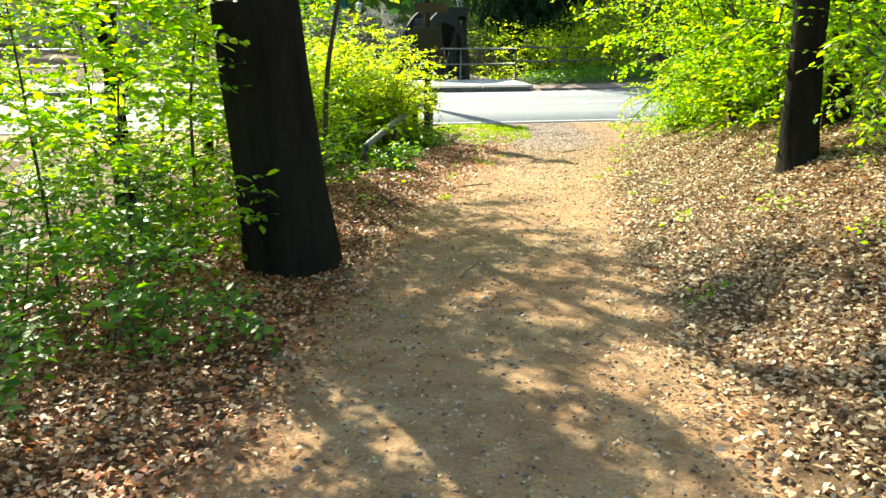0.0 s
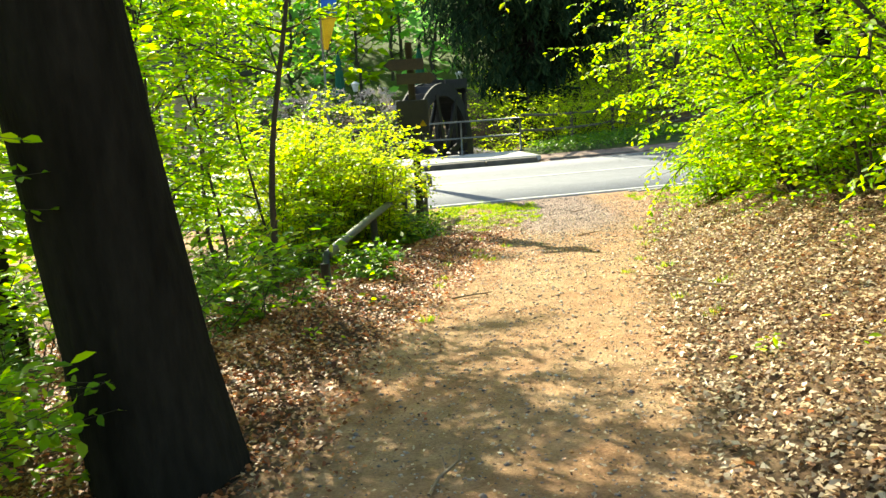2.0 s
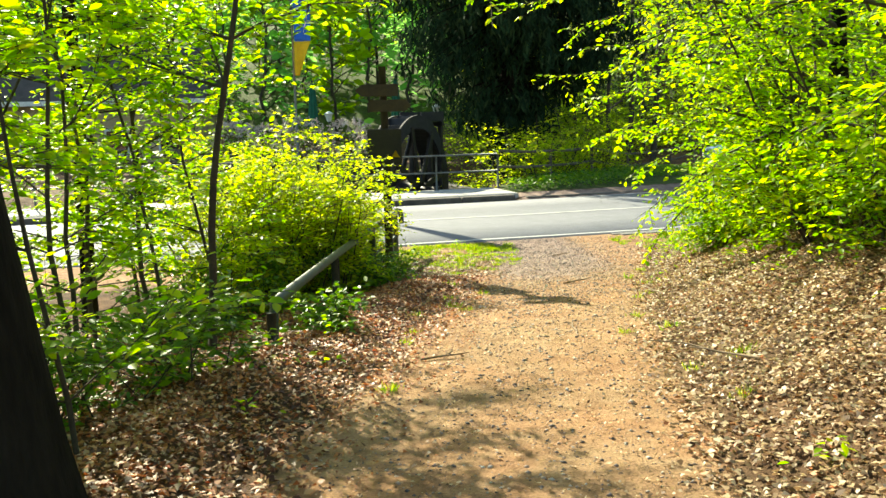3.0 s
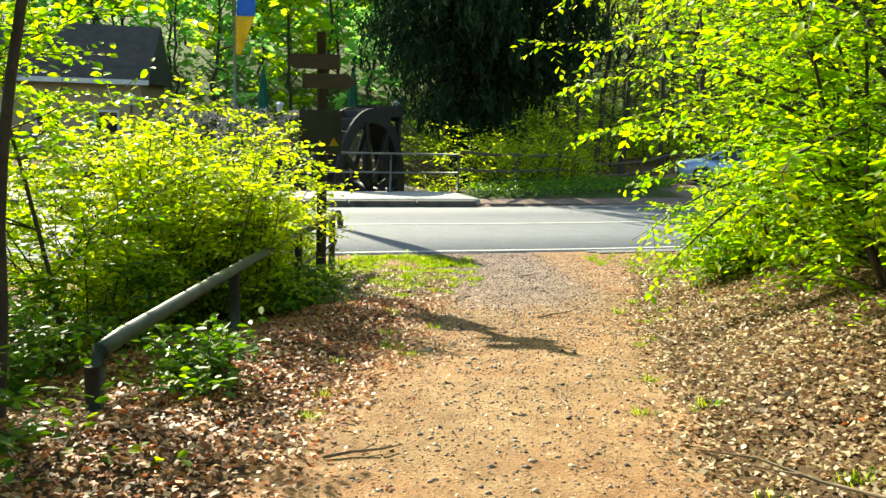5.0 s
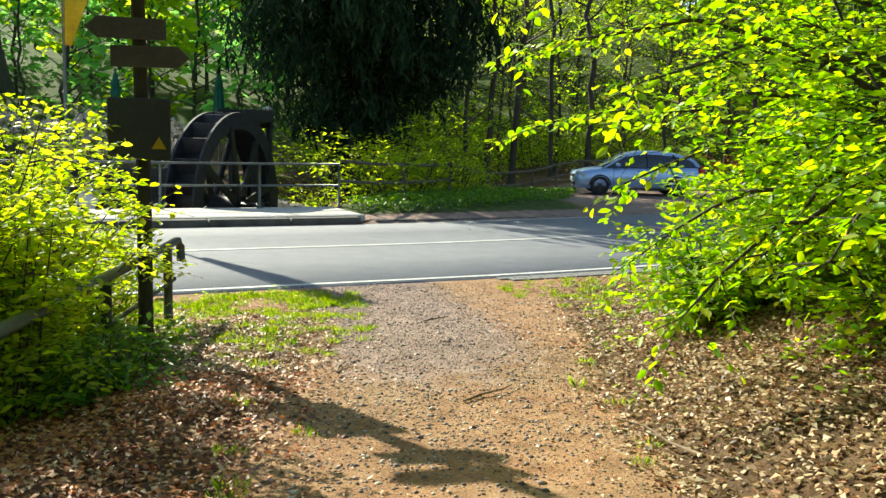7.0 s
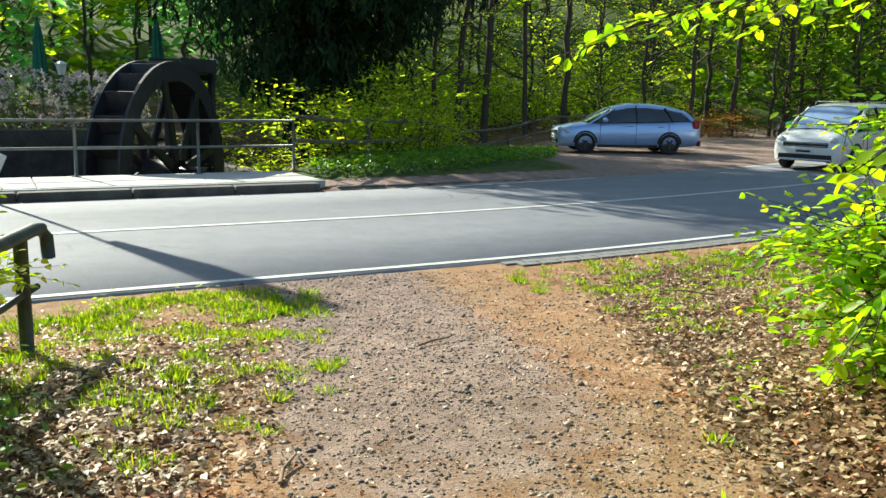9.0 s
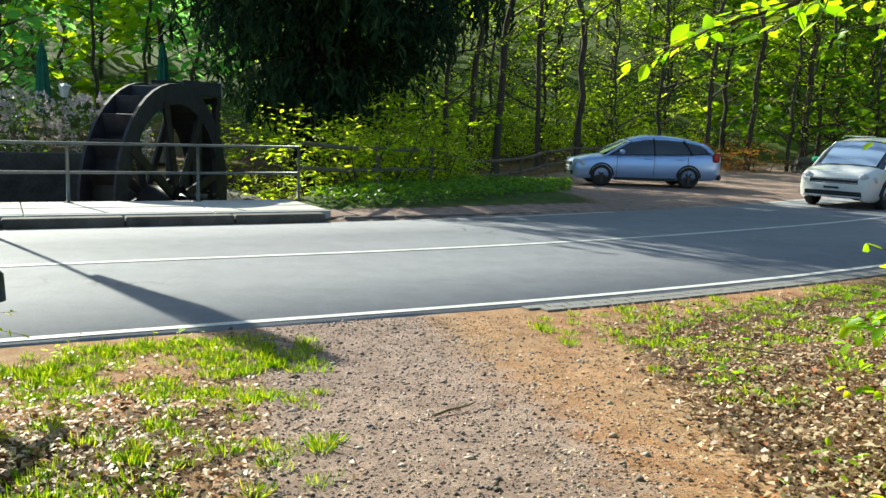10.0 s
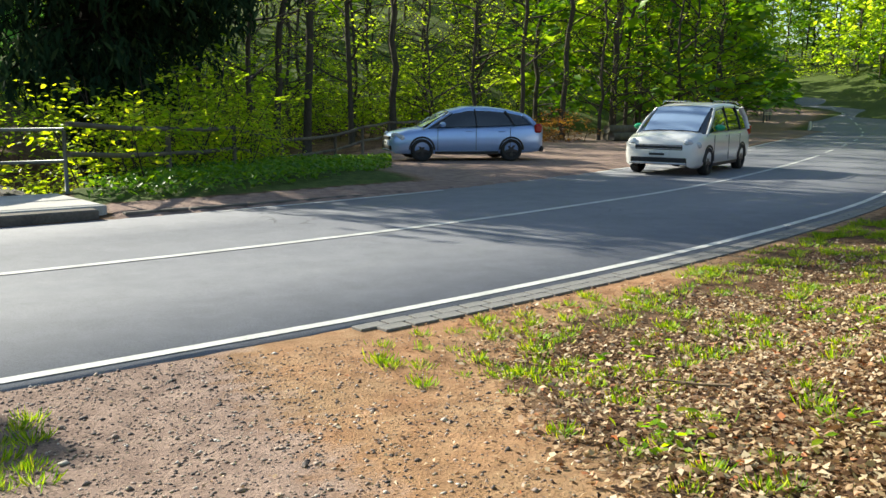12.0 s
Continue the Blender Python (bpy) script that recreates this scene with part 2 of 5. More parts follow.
M_GREENCAP = plain("green_mirror_cap", (0.01, 0.30, 0.13), (0.02, 0.36, 0.17), 0.35, s1=6, s2=60, relief=0.02)


def paint(name, col, metal=0.35):
    m, n, l, b = node_mat(name)
    fine = noise_tex(n, l, 3.0)
    l.new(ramp(n, l, fine, [(0.3, tuple(c * 0.94 for c in col)), (0.7, col)]), b.inputs["Base Color"])
    b.inputs["Metallic"].default_value, b.inputs["Roughness"].default_value = metal, 0.32
    b.inputs["Coat Weight"].default_value, b.inputs["Coat Roughness"].default_value = 0.8, 0.06
    return m


# silver paint, with the blue of the reflected sky put into its colour
M_SILVER = paint("silver_paint_sky_tinted", (0.33, 0.48, 0.80), 0.45)
M_VANWHITE = paint("white_car_paint", (0.74, 0.73, 0.70), 0.0)


def glass_mat(name, col, rough=0.04):
    m, n, l, b = node_mat(name)
    b.inputs["Base Color"].default_value = (*col, 1)
    b.inputs["Roughness"].default_value, b.inputs["Specular IOR Level"].default_value = rough, 0.9
    b.inputs["Coat Weight"].default_value = 0.6
    return m


M_TINT = glass_mat("tinted_glass", (0.012, 0.015, 0.02))
# pale blue base colour stands for the sky reflected in the windscreen
M_SCREEN_SKY = glass_mat("sky_tinted_windscreen", (0.22, 0.31, 0.46), 0.06)
M_LAMP = glass_mat("lamp_glass", (0.5, 0.52, 0.55), 0.12)


def water_mat():
    m, n, l, b = node_mat("stream_water")
    b.inputs["Base Color"].default_value = (0.02, 0.025, 0.018, 1)
    b.inputs["Roughness"].default_value = 0.25
    bump(n, l, b, noise_tex(n, l, 6.0), 0.4, 0.03)
    return m


M_WATER = water_mat()


# ---------------- building helpers ----------------
def mesh_of(name, verts, faces, mat, smooth=False):
    me = bpy.data.meshes.new(name)
    me.from_pydata(verts, [], faces)
    me.materials.append(mat)
    if smooth:
        me.polygons.foreach_set("use_smooth", [True] * len(me.polygons))
    me.update()
    return me


def part(name, bm, material, parent, label=""):
    """Links a bmesh (or a ready mesh) as one mesh object under a thing or a part."""
    if isinstance(bm, bmesh.types.BMesh):
        me = bpy.data.meshes.new(name)
        bm.to_mesh(me)
        bm.free()
        me.materials.append(material)
    else:
        me = bm
    ob = new(name, me)
    ob.parent = parent
    return tagged(ob, label=label)


def thing(name, at, label, category, group="", rz=0.0, kind=""):
    e = new(name)
    e.empty_display_size = 0.2
    e.matrix_basis = pose(*at, 0, 0, rz)
    return tagged(e, label, category, group, kind)


def bm_box(size, at=(0, 0, 0), bevel=0.01, rot=None):
    bm = bmesh.new()
    bmesh.ops.create_cube(bm, size=1.0)
    bmesh.ops.scale(bm, vec=size, verts=bm.verts)
    if bevel:
        bmesh.ops.bevel(bm, geom=list(bm.edges), offset=min(bevel, min(size) * 0.4), segments=1, affect="EDGES")
    m = Matrix.Translation(at) @ (rot if rot else Matrix())
    bmesh.ops.transform(bm, matrix=m, verts=bm.verts)
    return bm


def bm_add(bm, other):
    me = bpy.data.meshes.new("tmp")
    other.to_mesh(me)
    other.free()
    bm.from_mesh(me)
    bpy.data.meshes.remove(me)
    return bm


def tubes_data(tubes, sides=6):
    """Vertices and faces of tapered tubes: each is (points, radii)."""
    V, Fc = [], []
    for pts, rad in tubes:
        pts = np.asarray(pts, float)
        base = len(V)
        up = np.array((0.0, 0.0, 1.0))
        n = len(pts)
        for i in range(n):
            d = pts[min(i + 1, n - 1)] - pts[max(i - 1, 0)]
            d = d / (np.linalg.norm(d) + 1e-9)
            ref = up if abs(d[2]) < 0.9 else np.array((1.0, 0.0, 0.0))
            a = np.cross(d, ref)
            a /= np.linalg.norm(a) + 1e-9
            b = np.cross(d, a)
            for k in range(sides):
                t = 2 * math.pi * k / sides
                V.append(tuple(pts[i] + rad[i] * (math.cos(t) * a + math.sin(t) * b)))
        for i in range(n - 1):
            for k in range(sides):
                q = base + i * sides
                Fc.append((q + k, q + (k + 1) % sides, q + sides + (k + 1) % sides, q + sides + k))
        Fc.append(tuple(base + k for k in range(sides)))
        Fc.append(tuple(base + (n - 1) * sides + sides - 1 - k for k in range(sides)))
    return V, Fc


def tube_mesh(name, tubes, mat, sides=6):
    return mesh_of(name, *tubes_data(tubes, sides), mat, smooth=True)


LEAF_T = np.array([(-1, 0, 0), (-0.35, 0.48, 0.13), (0.35, 0.44, 0.12), (1, 0, -0.06), (0.35, -0.44, 0.12), (-0.35, -0.48, 0.13)])
BLADE_T = np.array([(-1, 0.10, 0), (-0.2, 0.11, 0.1), (0.4, 0.08, 0.1), (1, 0, -0.1), (0.4, -0.08, 0.1), (-0.2, -0.11, 0.1)])


def leaf_mesh(name, centre, along, normal, size, mat, template=LEAF_T):
    """Many small folded leaves in one mesh, from arrays of places, directions and half lengths."""
    c, a, nn = (np.asarray(v, float) for v in (centre, along, normal))
    s = np.asarray(size, float).reshape(-1, 1, 1)
    a = a / (np.linalg.norm(a, axis=1, keepdims=True) + 1e-9)
    b = np.cross(nn, a)
    b /= np.linalg.norm(b, axis=1, keepdims=True) + 1e-9
    nn = np.cross(a, b)
    t = template
    co = c[:, None, :] + s * (t[None, :, 0:1] * a[:, None, :] + t[None, :, 1:2] * b[:, None, :] + t[None, :, 2:3] * nn[:, None, :])
    k = len(c)
    me = bpy.data.meshes.new(name)
    me.vertices.add(6 * k)
    me.vertices.foreach_set("co", co.reshape(-1).astype(np.float32))
    q = (np.arange(k) * 6)[:, None, None] + np.array([[0, 3, 2, 1], [0, 5, 4, 3]])[None]
    me.loops.add(8 * k)
    me.loops.foreach_set("vertex_index", q.reshape(-1).astype(np.int32))
    me.polygons.add(2 * k)
    me.polygons.foreach_set("loop_start", (np.arange(2 * k) * 4).astype(np.int32))
    me.materials.append(mat)
    me.update(calc_edges=True)
    return me


# ---------------- plan: road line and ground heights ----------------
CENTRE = np.array([(-90, -1, 0), (-60, 6.8, 0), (-30, 15.0, 0), (-10, 20.05, 0), (-0.74, 22.33, 0), (4.2, 23.55, 0), (9, 25.25, 0), (14.8, 27.95, 0), (23, 32.9, 0),
                   (33, 39.6, 0.0), (44, 47.3, 0.1), (56, 57.0, 0.3), (70, 70, 1.2), (84, 87, 2.8), (90, 108, 4.2), (84, 135, 6)], float)
HALF = 3.30


def smooth_line(P, step=1.0):
    out = []
    for i in range(len(P) - 1):
        p0, p1, p2, p3 = P[max(i - 1, 0)], P[i], P[i + 1], P[min(i + 2, len(P) - 1)]
        n = max(2, int(np.linalg.norm(p2 - p1) / step))
        for k in range(n):
            t = k / n
            out.append(0.5 * (2 * p1 + (p2 - p0) * t + (2 * p0 - 5 * p1 + 4 * p2 - p3) * t * t + (3 * p1 - p0 - 3 * p2 + p3) * t ** 3))
    out.append(P[-1])
    return np.array(out)


ROADC = smooth_line(CENTRE, 1.2)


def road_frame(P):
    d = np.gradient(P[:, :2], axis=0)
    d /= np.linalg.norm(d, axis=1, keepdims=True)
    return np.stack([-d[:, 1], d[:, 0]], 1)  # to the far side


ROADN = road_frame(ROADC)


def road_dist(x, y):
    """Signed distance from the road's middle (far side plus) and the road's height there."""
    x, y = np.asarray(x, float), np.asarray(y, float)
    best = np.full(x.shape, 1e9)
    sd, rz = np.zeros(x.shape), np.zeros(x.shape)
    for i in range(0, len(ROADC)):
        dx, dy = x - ROADC[i, 0], y - ROADC[i, 1]
        d2 = dx * dx + dy * dy
        m = d2 < best
        best = np.where(m, d2, best)
        sd = np.where(m, dx * ROADN[i, 0] + dy * ROADN[i, 1], sd)
        rz = np.where(m, ROADC[i, 2], rz)
    far = np.sqrt(best)
    sd = np.where(np.abs(sd) < far * 0.7, np.sign(sd) * far, sd)
    return sd, rz


def sstep(v, a, b):
    t = np.clip((v - a) / (b - a), 0, 1)
    return t * t * (3 - 2 * t)


def path_left(y):
    return np.interp(y, [-5, 0, 3, 6, 8, 10, 11.5, 14, 16.5, 18.2], [-1.3, -1.1, -0.95, -0.6, -0.35, 0.12, 0.4, 0.85, 1.2, 1.3])


def path_right(y):
    return np.interp(y, [-5, 0, 3, 6.5, 8.6, 10.2, 12.4, 15.4, 18.2], [1.2, 1.15, 1.25, 1.5, 1.85, 2.1, 2.6, 3.4, 4.1])


def wave(x, y, s, k=0.0):
    return np.sin(x * s * 1.7 + y * s * 0.9 + k) * np.sin(y * s * 1.3 - x * s * 0.6 + 2 * k)


def height(x, y):
    x, y = np.asarray(x, float), np.asarray(y, float)
    sd, rz = road_dist(x, y)
    p = -sd - HALF
    q = sd - HALF
    near = np.interp(p, [0, 0.5, 1.5, 3.2, 6.3, 9.0, 11.3, 13.7, 18.5, 30, 60, 120], [-0.02, -0.015, 0.0, 0.16, 0.33, 0.57, 0.68, 0.82, 1.06, 1.7, 3.6, 10])
    bank = np.clip((x - path_right(y) - 0.1) * 0.42, 0, 1.25) * sstep(p, 2.0, 6.5)
    bank += np.clip((x - path_right(y) - 4.0) * 0.16, 0, 2.2) * sstep(p, 3.0, 9.0)
    drop = np.clip((path_left(y) - 0.5 - x) * 0.10, 0, 0.38) * sstep(p, 1.0, 5.0)
    berm = 0.13 * sstep(path_left(y) - x, 0.1, 0.9) * sstep(y, 5.0, 8.0) * (1 - sstep(y, 12.0, 15.0))
    rough = 0.035 * wave(x, y, 1.1) + 0.02 * wave(x, y, 3.1, 1.0)
    on_path = sstep(x, path_left(y) - 0.4, path_left(y) + 0.2) * (1 - sstep(x, path_right(y) - 0.2, path_right(y) + 0.4))
    zn = rz + near + bank - drop + berm + rough * sstep(p, 0.4, 2.0) * (1 - 0.75 * on_path)
    # far side: verge, stream cut, car park, wood and hill
    verge = np.interp(q, [0, 0.2, 1.0, 2.2, 4.0], [0.02, 0.05, 0.1, 0.22, 0.16])
    verge = verge * (0.2 + 0.8 * sstep(x + 0.27 * (y - 26.7), 2.75, 3.1))
    park = sstep(x, 7.0, 11.0)
    zf = verge * (1 - park) + park * 0.03
    pit = sstep(q, 2.5, 2.75) * (1 - sstep(q, 11, 14)) * (1 - sstep(x + 0.0 * y, 2.6, 3.6)) * sstep(x, -7.5, -6.5)
    behind = sstep(q, 5.5, 9.0) * (1 - sstep(x, 9.5, 14.0)) * (1 - pit) * sstep(x, 1.5, 3.0)
    zf = zf - 1.7 * pit - 0.5 * behind + 0.10 * wave(x, y, 0.5) * sstep(q, 9, 16) * (1 - park)
    terr = sstep(q, 3.0, 5.0) * (1 - sstep(x, -7.5, -6.5))
    zf = zf + 0.25 * terr
    dist = np.sqrt((x - 2) ** 2 + (y - 14) ** 2)
    hill = np.clip(dist - 48, 0, None) * 0.27 + 1.2 * sstep(dist, 38, 52)
    hill = np.minimum(hill, 34 + 3 * wave(x, y, 0.02)) * sstep(q, 8, 30)
    zf = rz * (1 - sstep(q, 10, 30)) + zf + hill
    zr = rz - 0.03
    return np.where(p > 0, zn, np.where(q > 0, zf, zr))


def hz(x, y):
    return float(height(np.array([x]), np.array([y]))[0])


def axis_cells(fine0, fine1, step, lo, hi, grow=1.16):
    mid = list(np.arange(fine0, fine1 + 1e-6, step))
    left, s, v = [], step, fine0
    while v > lo:
        s *= grow
        v -= s
        left.append(v)
    right, s, v = [], step, mid[-1]
    while v < hi:
        s *= grow
        v += s
        right.append(v)
    return np.array(left[::-1] + mid + right)


def build_ground():
    xs, ys = axis_cells(-6, 11, 0.19, -900, 900), axis_cells(-1.5, 31, 0.19, -400, 1200)
    X, Y = np.meshgrid(xs, ys)
    Z = height(X, Y)
    nx, ny = len(xs), len(ys)
    co = np.stack([X, Y, Z], 2).reshape(-1, 3)
    i = np.arange(nx * ny).reshape(ny, nx)
    f = np.stack([i[:-1, :-1], i[:-1, 1:], i[1:, 1:], i[1:, :-1]], 2).reshape(-1, 4)
    me = bpy.data.meshes.new("ground")
    me.vertices.add(len(co))
    me.vertices.foreach_set("co", co.reshape(-1).astype(np.float32))
    me.loops.add(f.size)
    me.loops.foreach_set("vertex_index", f.reshape(-1).astype(np.int32))
    me.polygons.add(len(f))
    me.polygons.foreach_set("loop_start", (np.arange(len(f)) * 4).astype(np.int32))
    me.polygons.foreach_set("use_smooth", [True] * len(f))
    me.update(calc_edges=True)
    x, y = co[:, 0], co[:, 1]
    sd, _ = road_dist(x, y)
    p, q = -sd - HALF, sd - HALF
    path = sstep(x, path_left(y) - 0.35, path_left(y) + 0.25) * (1 - sstep(x, path_right(y) - 0.3, path_right(y) + 0.35)) * (p > 0)
    shoulder = np.interp(x, [3.0, 5.0, 9.0], [2.8, 1.6, 1.0])
    path = np.maximum(path, 0.75 * ((p > 0) & (p < shoulder)) * (1 - sstep(p - shoulder, -0.8, 0.0)))
    gravel = path * (1 - sstep(p, 3.6, 7.0)) * 0.88 * (1 - sstep(np.abs(x - 2.0), 0.2, 1.7))
    park = sstep(x, 7.5, 10.5) * (q > -0.2) * (1 - sstep(q, 9.0, 12.0))
    gravel = np.maximum(gravel, park * 0.85)
    gravel = np.maximum(gravel, 0.8 * ((q > -0.2) & (q < 1.0)) * (x > 2.8))
    grass_l = (1 - sstep(p, 3.2, 5.0)) * (p > 0.35) * (1 - sstep(x, 0.9, 1.7))
    grass_r = (1 - sstep(p, 2.2, 4.2)) * (p > 0.5) * sstep(x, 3.6, 4.6)
    verge = sstep(q, 0.8, 1.3) * (1 - sstep(q, 5, 12)) * (x > 2.5) * (1 - park)
    hillside = sstep(np.hypot(x - 2, y - 14), 40, 55)
    grass = np.clip(0.16 * grass_l + 0.2 * grass_r, 0, 1) + verge + 1.0 * hillside * (1 - park)
    col = np.stack([np.maximum(path, park), np.clip(grass, 0, 1), gravel, np.ones_like(x)], 1)
    ca = me.color_attributes.new("zones", "FLOAT_COLOR", "POINT")
    ca.data.foreach_set("color", col.reshape(-1).astype(np.float32))
    me.materials.append(M_GROUND)
    return tagged(new("ground", me), "brown woodland ground with trodden earth and gravel path", "ground", kind="structure")


def ribbon(name, a, b, z, mat, i0=0, i1=None, lift=0.0):
    """A strip along the road between offsets a and b from its middle."""
    P, N = ROADC[i0:i1], ROADN[i0:i1]
    L = np.c_[P[:, :2] + N * a, P[:, 2] + z]
    R = np.c_[P[:, :2] + N * b, P[:, 2] + z]
    V = [tuple(v) for pair in zip(L, R) for v in pair]
    Fc = [(2 * i, 2 * i + 2, 2 * i + 3, 2 * i + 1) if b < a else (2 * i, 2 * i + 1, 2 * i + 3, 2 * i + 2) for i in range(len(P) - 1)]
    me = mesh_of(name, V, Fc, mat, smooth=True)
    return me


def near_index(x):
    return int(np.argmin(np.abs(ROADC[:, 0] - x)))


def build_road():
    P, N = ROADC, ROADN
    offs = [-3.42, -3.36, -1.6, 0, 1.6, 3.34, 3.36]
    zs = [-0.05, 0.0, 0.02, 0.03, 0.02, 0.0, -0.05]
    V = [(*(P[i, :2] + N[i] * o), P[i, 2] + zz) for i in range(len(P)) for o, zz in zip(offs, zs)]
    k = len(offs)
    Fc = [(i * k + j, i * k + j + 1, (i + 1) * k + j + 1, (i + 1) * k + j) for i in range(len(P) - 1) for j in range(k - 1)]
    me = mesh_of("road", V, [f[::-1] for f in Fc], M_ASPHALT, smooth=True)
    me.flip_normals() if me.polygons[3].normal.z < 0 else None
    road = tagged(new("road", me), "worn grey asphalt road with white markings", "road", kind="structure")
    # markings
    def line(name, a, b, x0, x1):
        z = 0.03 * (1 - (abs((a + b) / 2) / 3.36) ** 1.5) + 0.006
        m = ribbon(name, a, b, z, M_LINE, near_index(x0), near_index(x1) + 1)
        m.flip_normals() if m.polygons[0].normal.z < 0 else None
        part(name, m, M_LINE, road)
    line("edge_line", -3.31, -3.21, -80, 80)
    line("centre_line", -0.13, -0.01, -40, 26)
    line("edge_line", 3.12, 3.22, 5.5, 10.5)
    line("edge_line", 3.12, 3.24, 16, 84)
    s = 28.0
    while s < 78:
        line("centre_dash", -0.06, 0.06, s, s + 2.3)
        s += 5.0
    return road


ground = build_ground()
road = build_road()


# ---------------- far side: slab, kerbs, railing, fence ----------------
def road_xy(x, off):
    """The place at the given distance across the road, where the road's middle has this x."""
    i = near_index(x)
    j = min(i + 1, len(ROADC) - 1) if ROADC[i, 0] < x else max(i - 1, 0)
    a, b = (i, j) if ROADC[i, 0] < ROADC[j, 0] else (j, i)
    t = (x - ROADC[a, 0]) / max(ROADC[b, 0] - ROADC[a, 0], 1e-6)
    P = ROADC[a] * (1 - t) + ROADC[b] * t
    N = ROADN[a] * (1 - t) + ROADN[b] * t
    return P[0] + N[0] * off, P[1] + N[1] * off


def prism(corners, z0, z1, bevel=0.012):
    bm = bmesh.new()
    lo = [bm.verts.new((x, y, z0)) for x, y in corners]
    hi = [bm.verts.new((x, y, z1)) for x, y in corners]
    n = len(corners)
    bm.faces.new(lo[::-1])
    bm.faces.new(hi)
    for i in range(n):
        bm.faces.new((lo[i], lo[(i + 1) % n], hi[(i + 1) % n], hi[i]))
    bmesh.ops.recalc_face_normals(bm, faces=bm.faces)
    if bevel:
        bmesh.ops.bevel(bm, geom=list(bm.edges), offset=bevel, segments=1, affect="EDGES")
    return bm


pavement = tagged(new("pavement"), "pale concrete slab footway beside the road", "pavement", kind="structure")
SLAB_X = [-22.0, -19.2, -16.6, -14.0, -11.4, -8.6, -6.0, -3.4, -0.9, 1.75, 3.82]
for xa, xb in zip(SLAB_X[:-1], SLAB_X[1:]):
    c = [road_xy(xa + 0.008, 3.66), road_xy(xb - 0.008, 3.66), road_xy(xb - 0.008 , 5.7), road_xy(xa + 0.008, 5.7)]
    part("slab", prism(c, -0.1, 0.155, 0.012), M_CONC, pavement)
xa = -22.0
while xa < 3.4:
    c = [road_xy(xa + 0.01, 3.38), road_xy(min(xa + 1.6, 3.92) - 0.01, 3.38), road_xy(min(xa + 1.6, 3.92) - 0.01, 3.655), road_xy(xa + 0.01, 3.655)]
    part("kerb_stone", prism(c, -0.1, 0.135, 0.02), M_KERB, pavement)
    xa += 1.6
kerb = tagged(new("kerb"), "low dark kerb stones along the verge", "kerb", kind="structure")
xa = 3.95
while xa < 10.0:
    c = [road_xy(xa + 0.01, 3.38), road_xy(xa + 0.99, 3.38), road_xy(xa + 0.99, 3.5), road_xy(xa + 0.01, 3.5)]
    part("kerb_stone", prism(c, -0.1, 0.07 - 0.008 * (xa - 3.8), 0.015), M_KERB, kerb)
    xa += 1.0

# steel railing on the slab
railing = thing("railing", (0, 0, 0), "grey painted steel railing on the concrete footway", "railing")
POSTS = [(x, *road_xy(x, 5.55)) for x in np.arange(3.93 - 2.07 * 11, 4.0, 2.07)]
for _, px_, py_ in POSTS:
    part("post", tube_mesh("post", [([(px_, py_, 0.15), (px_, py_, 1.13)], [0.03, 0.03])], M_STEEL, 8), M_STEEL, railing)
    part("foot_plate", bm_box((0.14, 0.14, 0.012), (px_, py_, 0.162), 0.004), M_STEEL, railing)
for zz, name in ((1.15, "top_rail"), (0.66, "middle_rail")):
    part(name, tube_mesh(name, [([(a, b, zz) for _, a, b in POSTS], [0.026] * len(POSTS))], M_STEEL, 8), M_STEEL, railing)

# old wooden fence that runs on from the railing along the verge
fence = thing("wooden_fence", (0, 0, 0), "weathered wooden rail fence sagging along the grass verge", "fence")
FP = [(2.45, 28.8), (4.32, 31.33), (6.3, 34.6), (8.4, 38.0), (11.0, 41.0), (12.4, 42.2), (13.8, 43.2), (15.4, 44.3), (17.2, 45.4), (19.0, 46.4)]
for x, y in FP[1:]:
    z = hz(x, y)
    part("post", tube_mesh("post", [([(x, y, z - 0.2), (x, y + 0.01, z + 0.98)], [0.06, 0.05])], M_OLDWOOD, 7), M_OLDWOOD, fence)
for (x0, y0), (x1, y1) in zip(FP[:-1], FP[1:]):
    za, zb = hz(x0, y0), hz(x1, y1)
    for hh in (0.92, 0.45):
        k = hh + 0.12 if x0 < 3 else hh
        m = ((x0 + x1) / 2, (y0 + y1) / 2, (za + k + zb + hh) / 2 - 0.03)
        part("rail", tube_mesh("rail", [([(x0, y0, za + k), m, (x1, y1, zb + hh)], [0.045, 0.05, 0.045])], M_OLDWOOD, 6), M_OLDWOOD, fence)

# ---------------- path side: handrail, sign post ----------------
handrail = thing("handrail", (0, 0, 0), "dark green tubular steel handrail beside the path", "handrail")
HR = [(-0.90, 10.30, 0.955), (-0.74, 12.75, 0.87), (-0.50, 15.45, 0.79), (-0.33, 16.6, 0.79), (-0.20, 17.52, 0.80)]
bend0 = [(-0.95, 10.03, 0.62), (-0.945, 10.04, 0.86), (-0.935, 10.09, 0.935)]
bend1 = [(-0.175, 17.62, 0.79), (-0.155, 17.68, 0.73), (-0.15, 17.69, 0.58)]
pts = bend0 + HR + bend1
part("rail", tube_mesh("rail", [(pts, [0.045] * len(pts))], M_DARKSTEEL, 10), M_DARKSTEEL, handrail)
for x, y, z in [(-0.95, 10.03, 0.88)] + HR[1:3] + [(-0.24, 17.3, 0.79)]:
    part("post", tube_mesh("post", [([(x, y, hz(x, y) - 0.1), (x, y, z)], [0.045, 0.045])], M_DARKSTEEL, 8), M_DARKSTEEL, handrail)
low = [(x, y, z - 0.38) for x, y, z in HR[2:]]
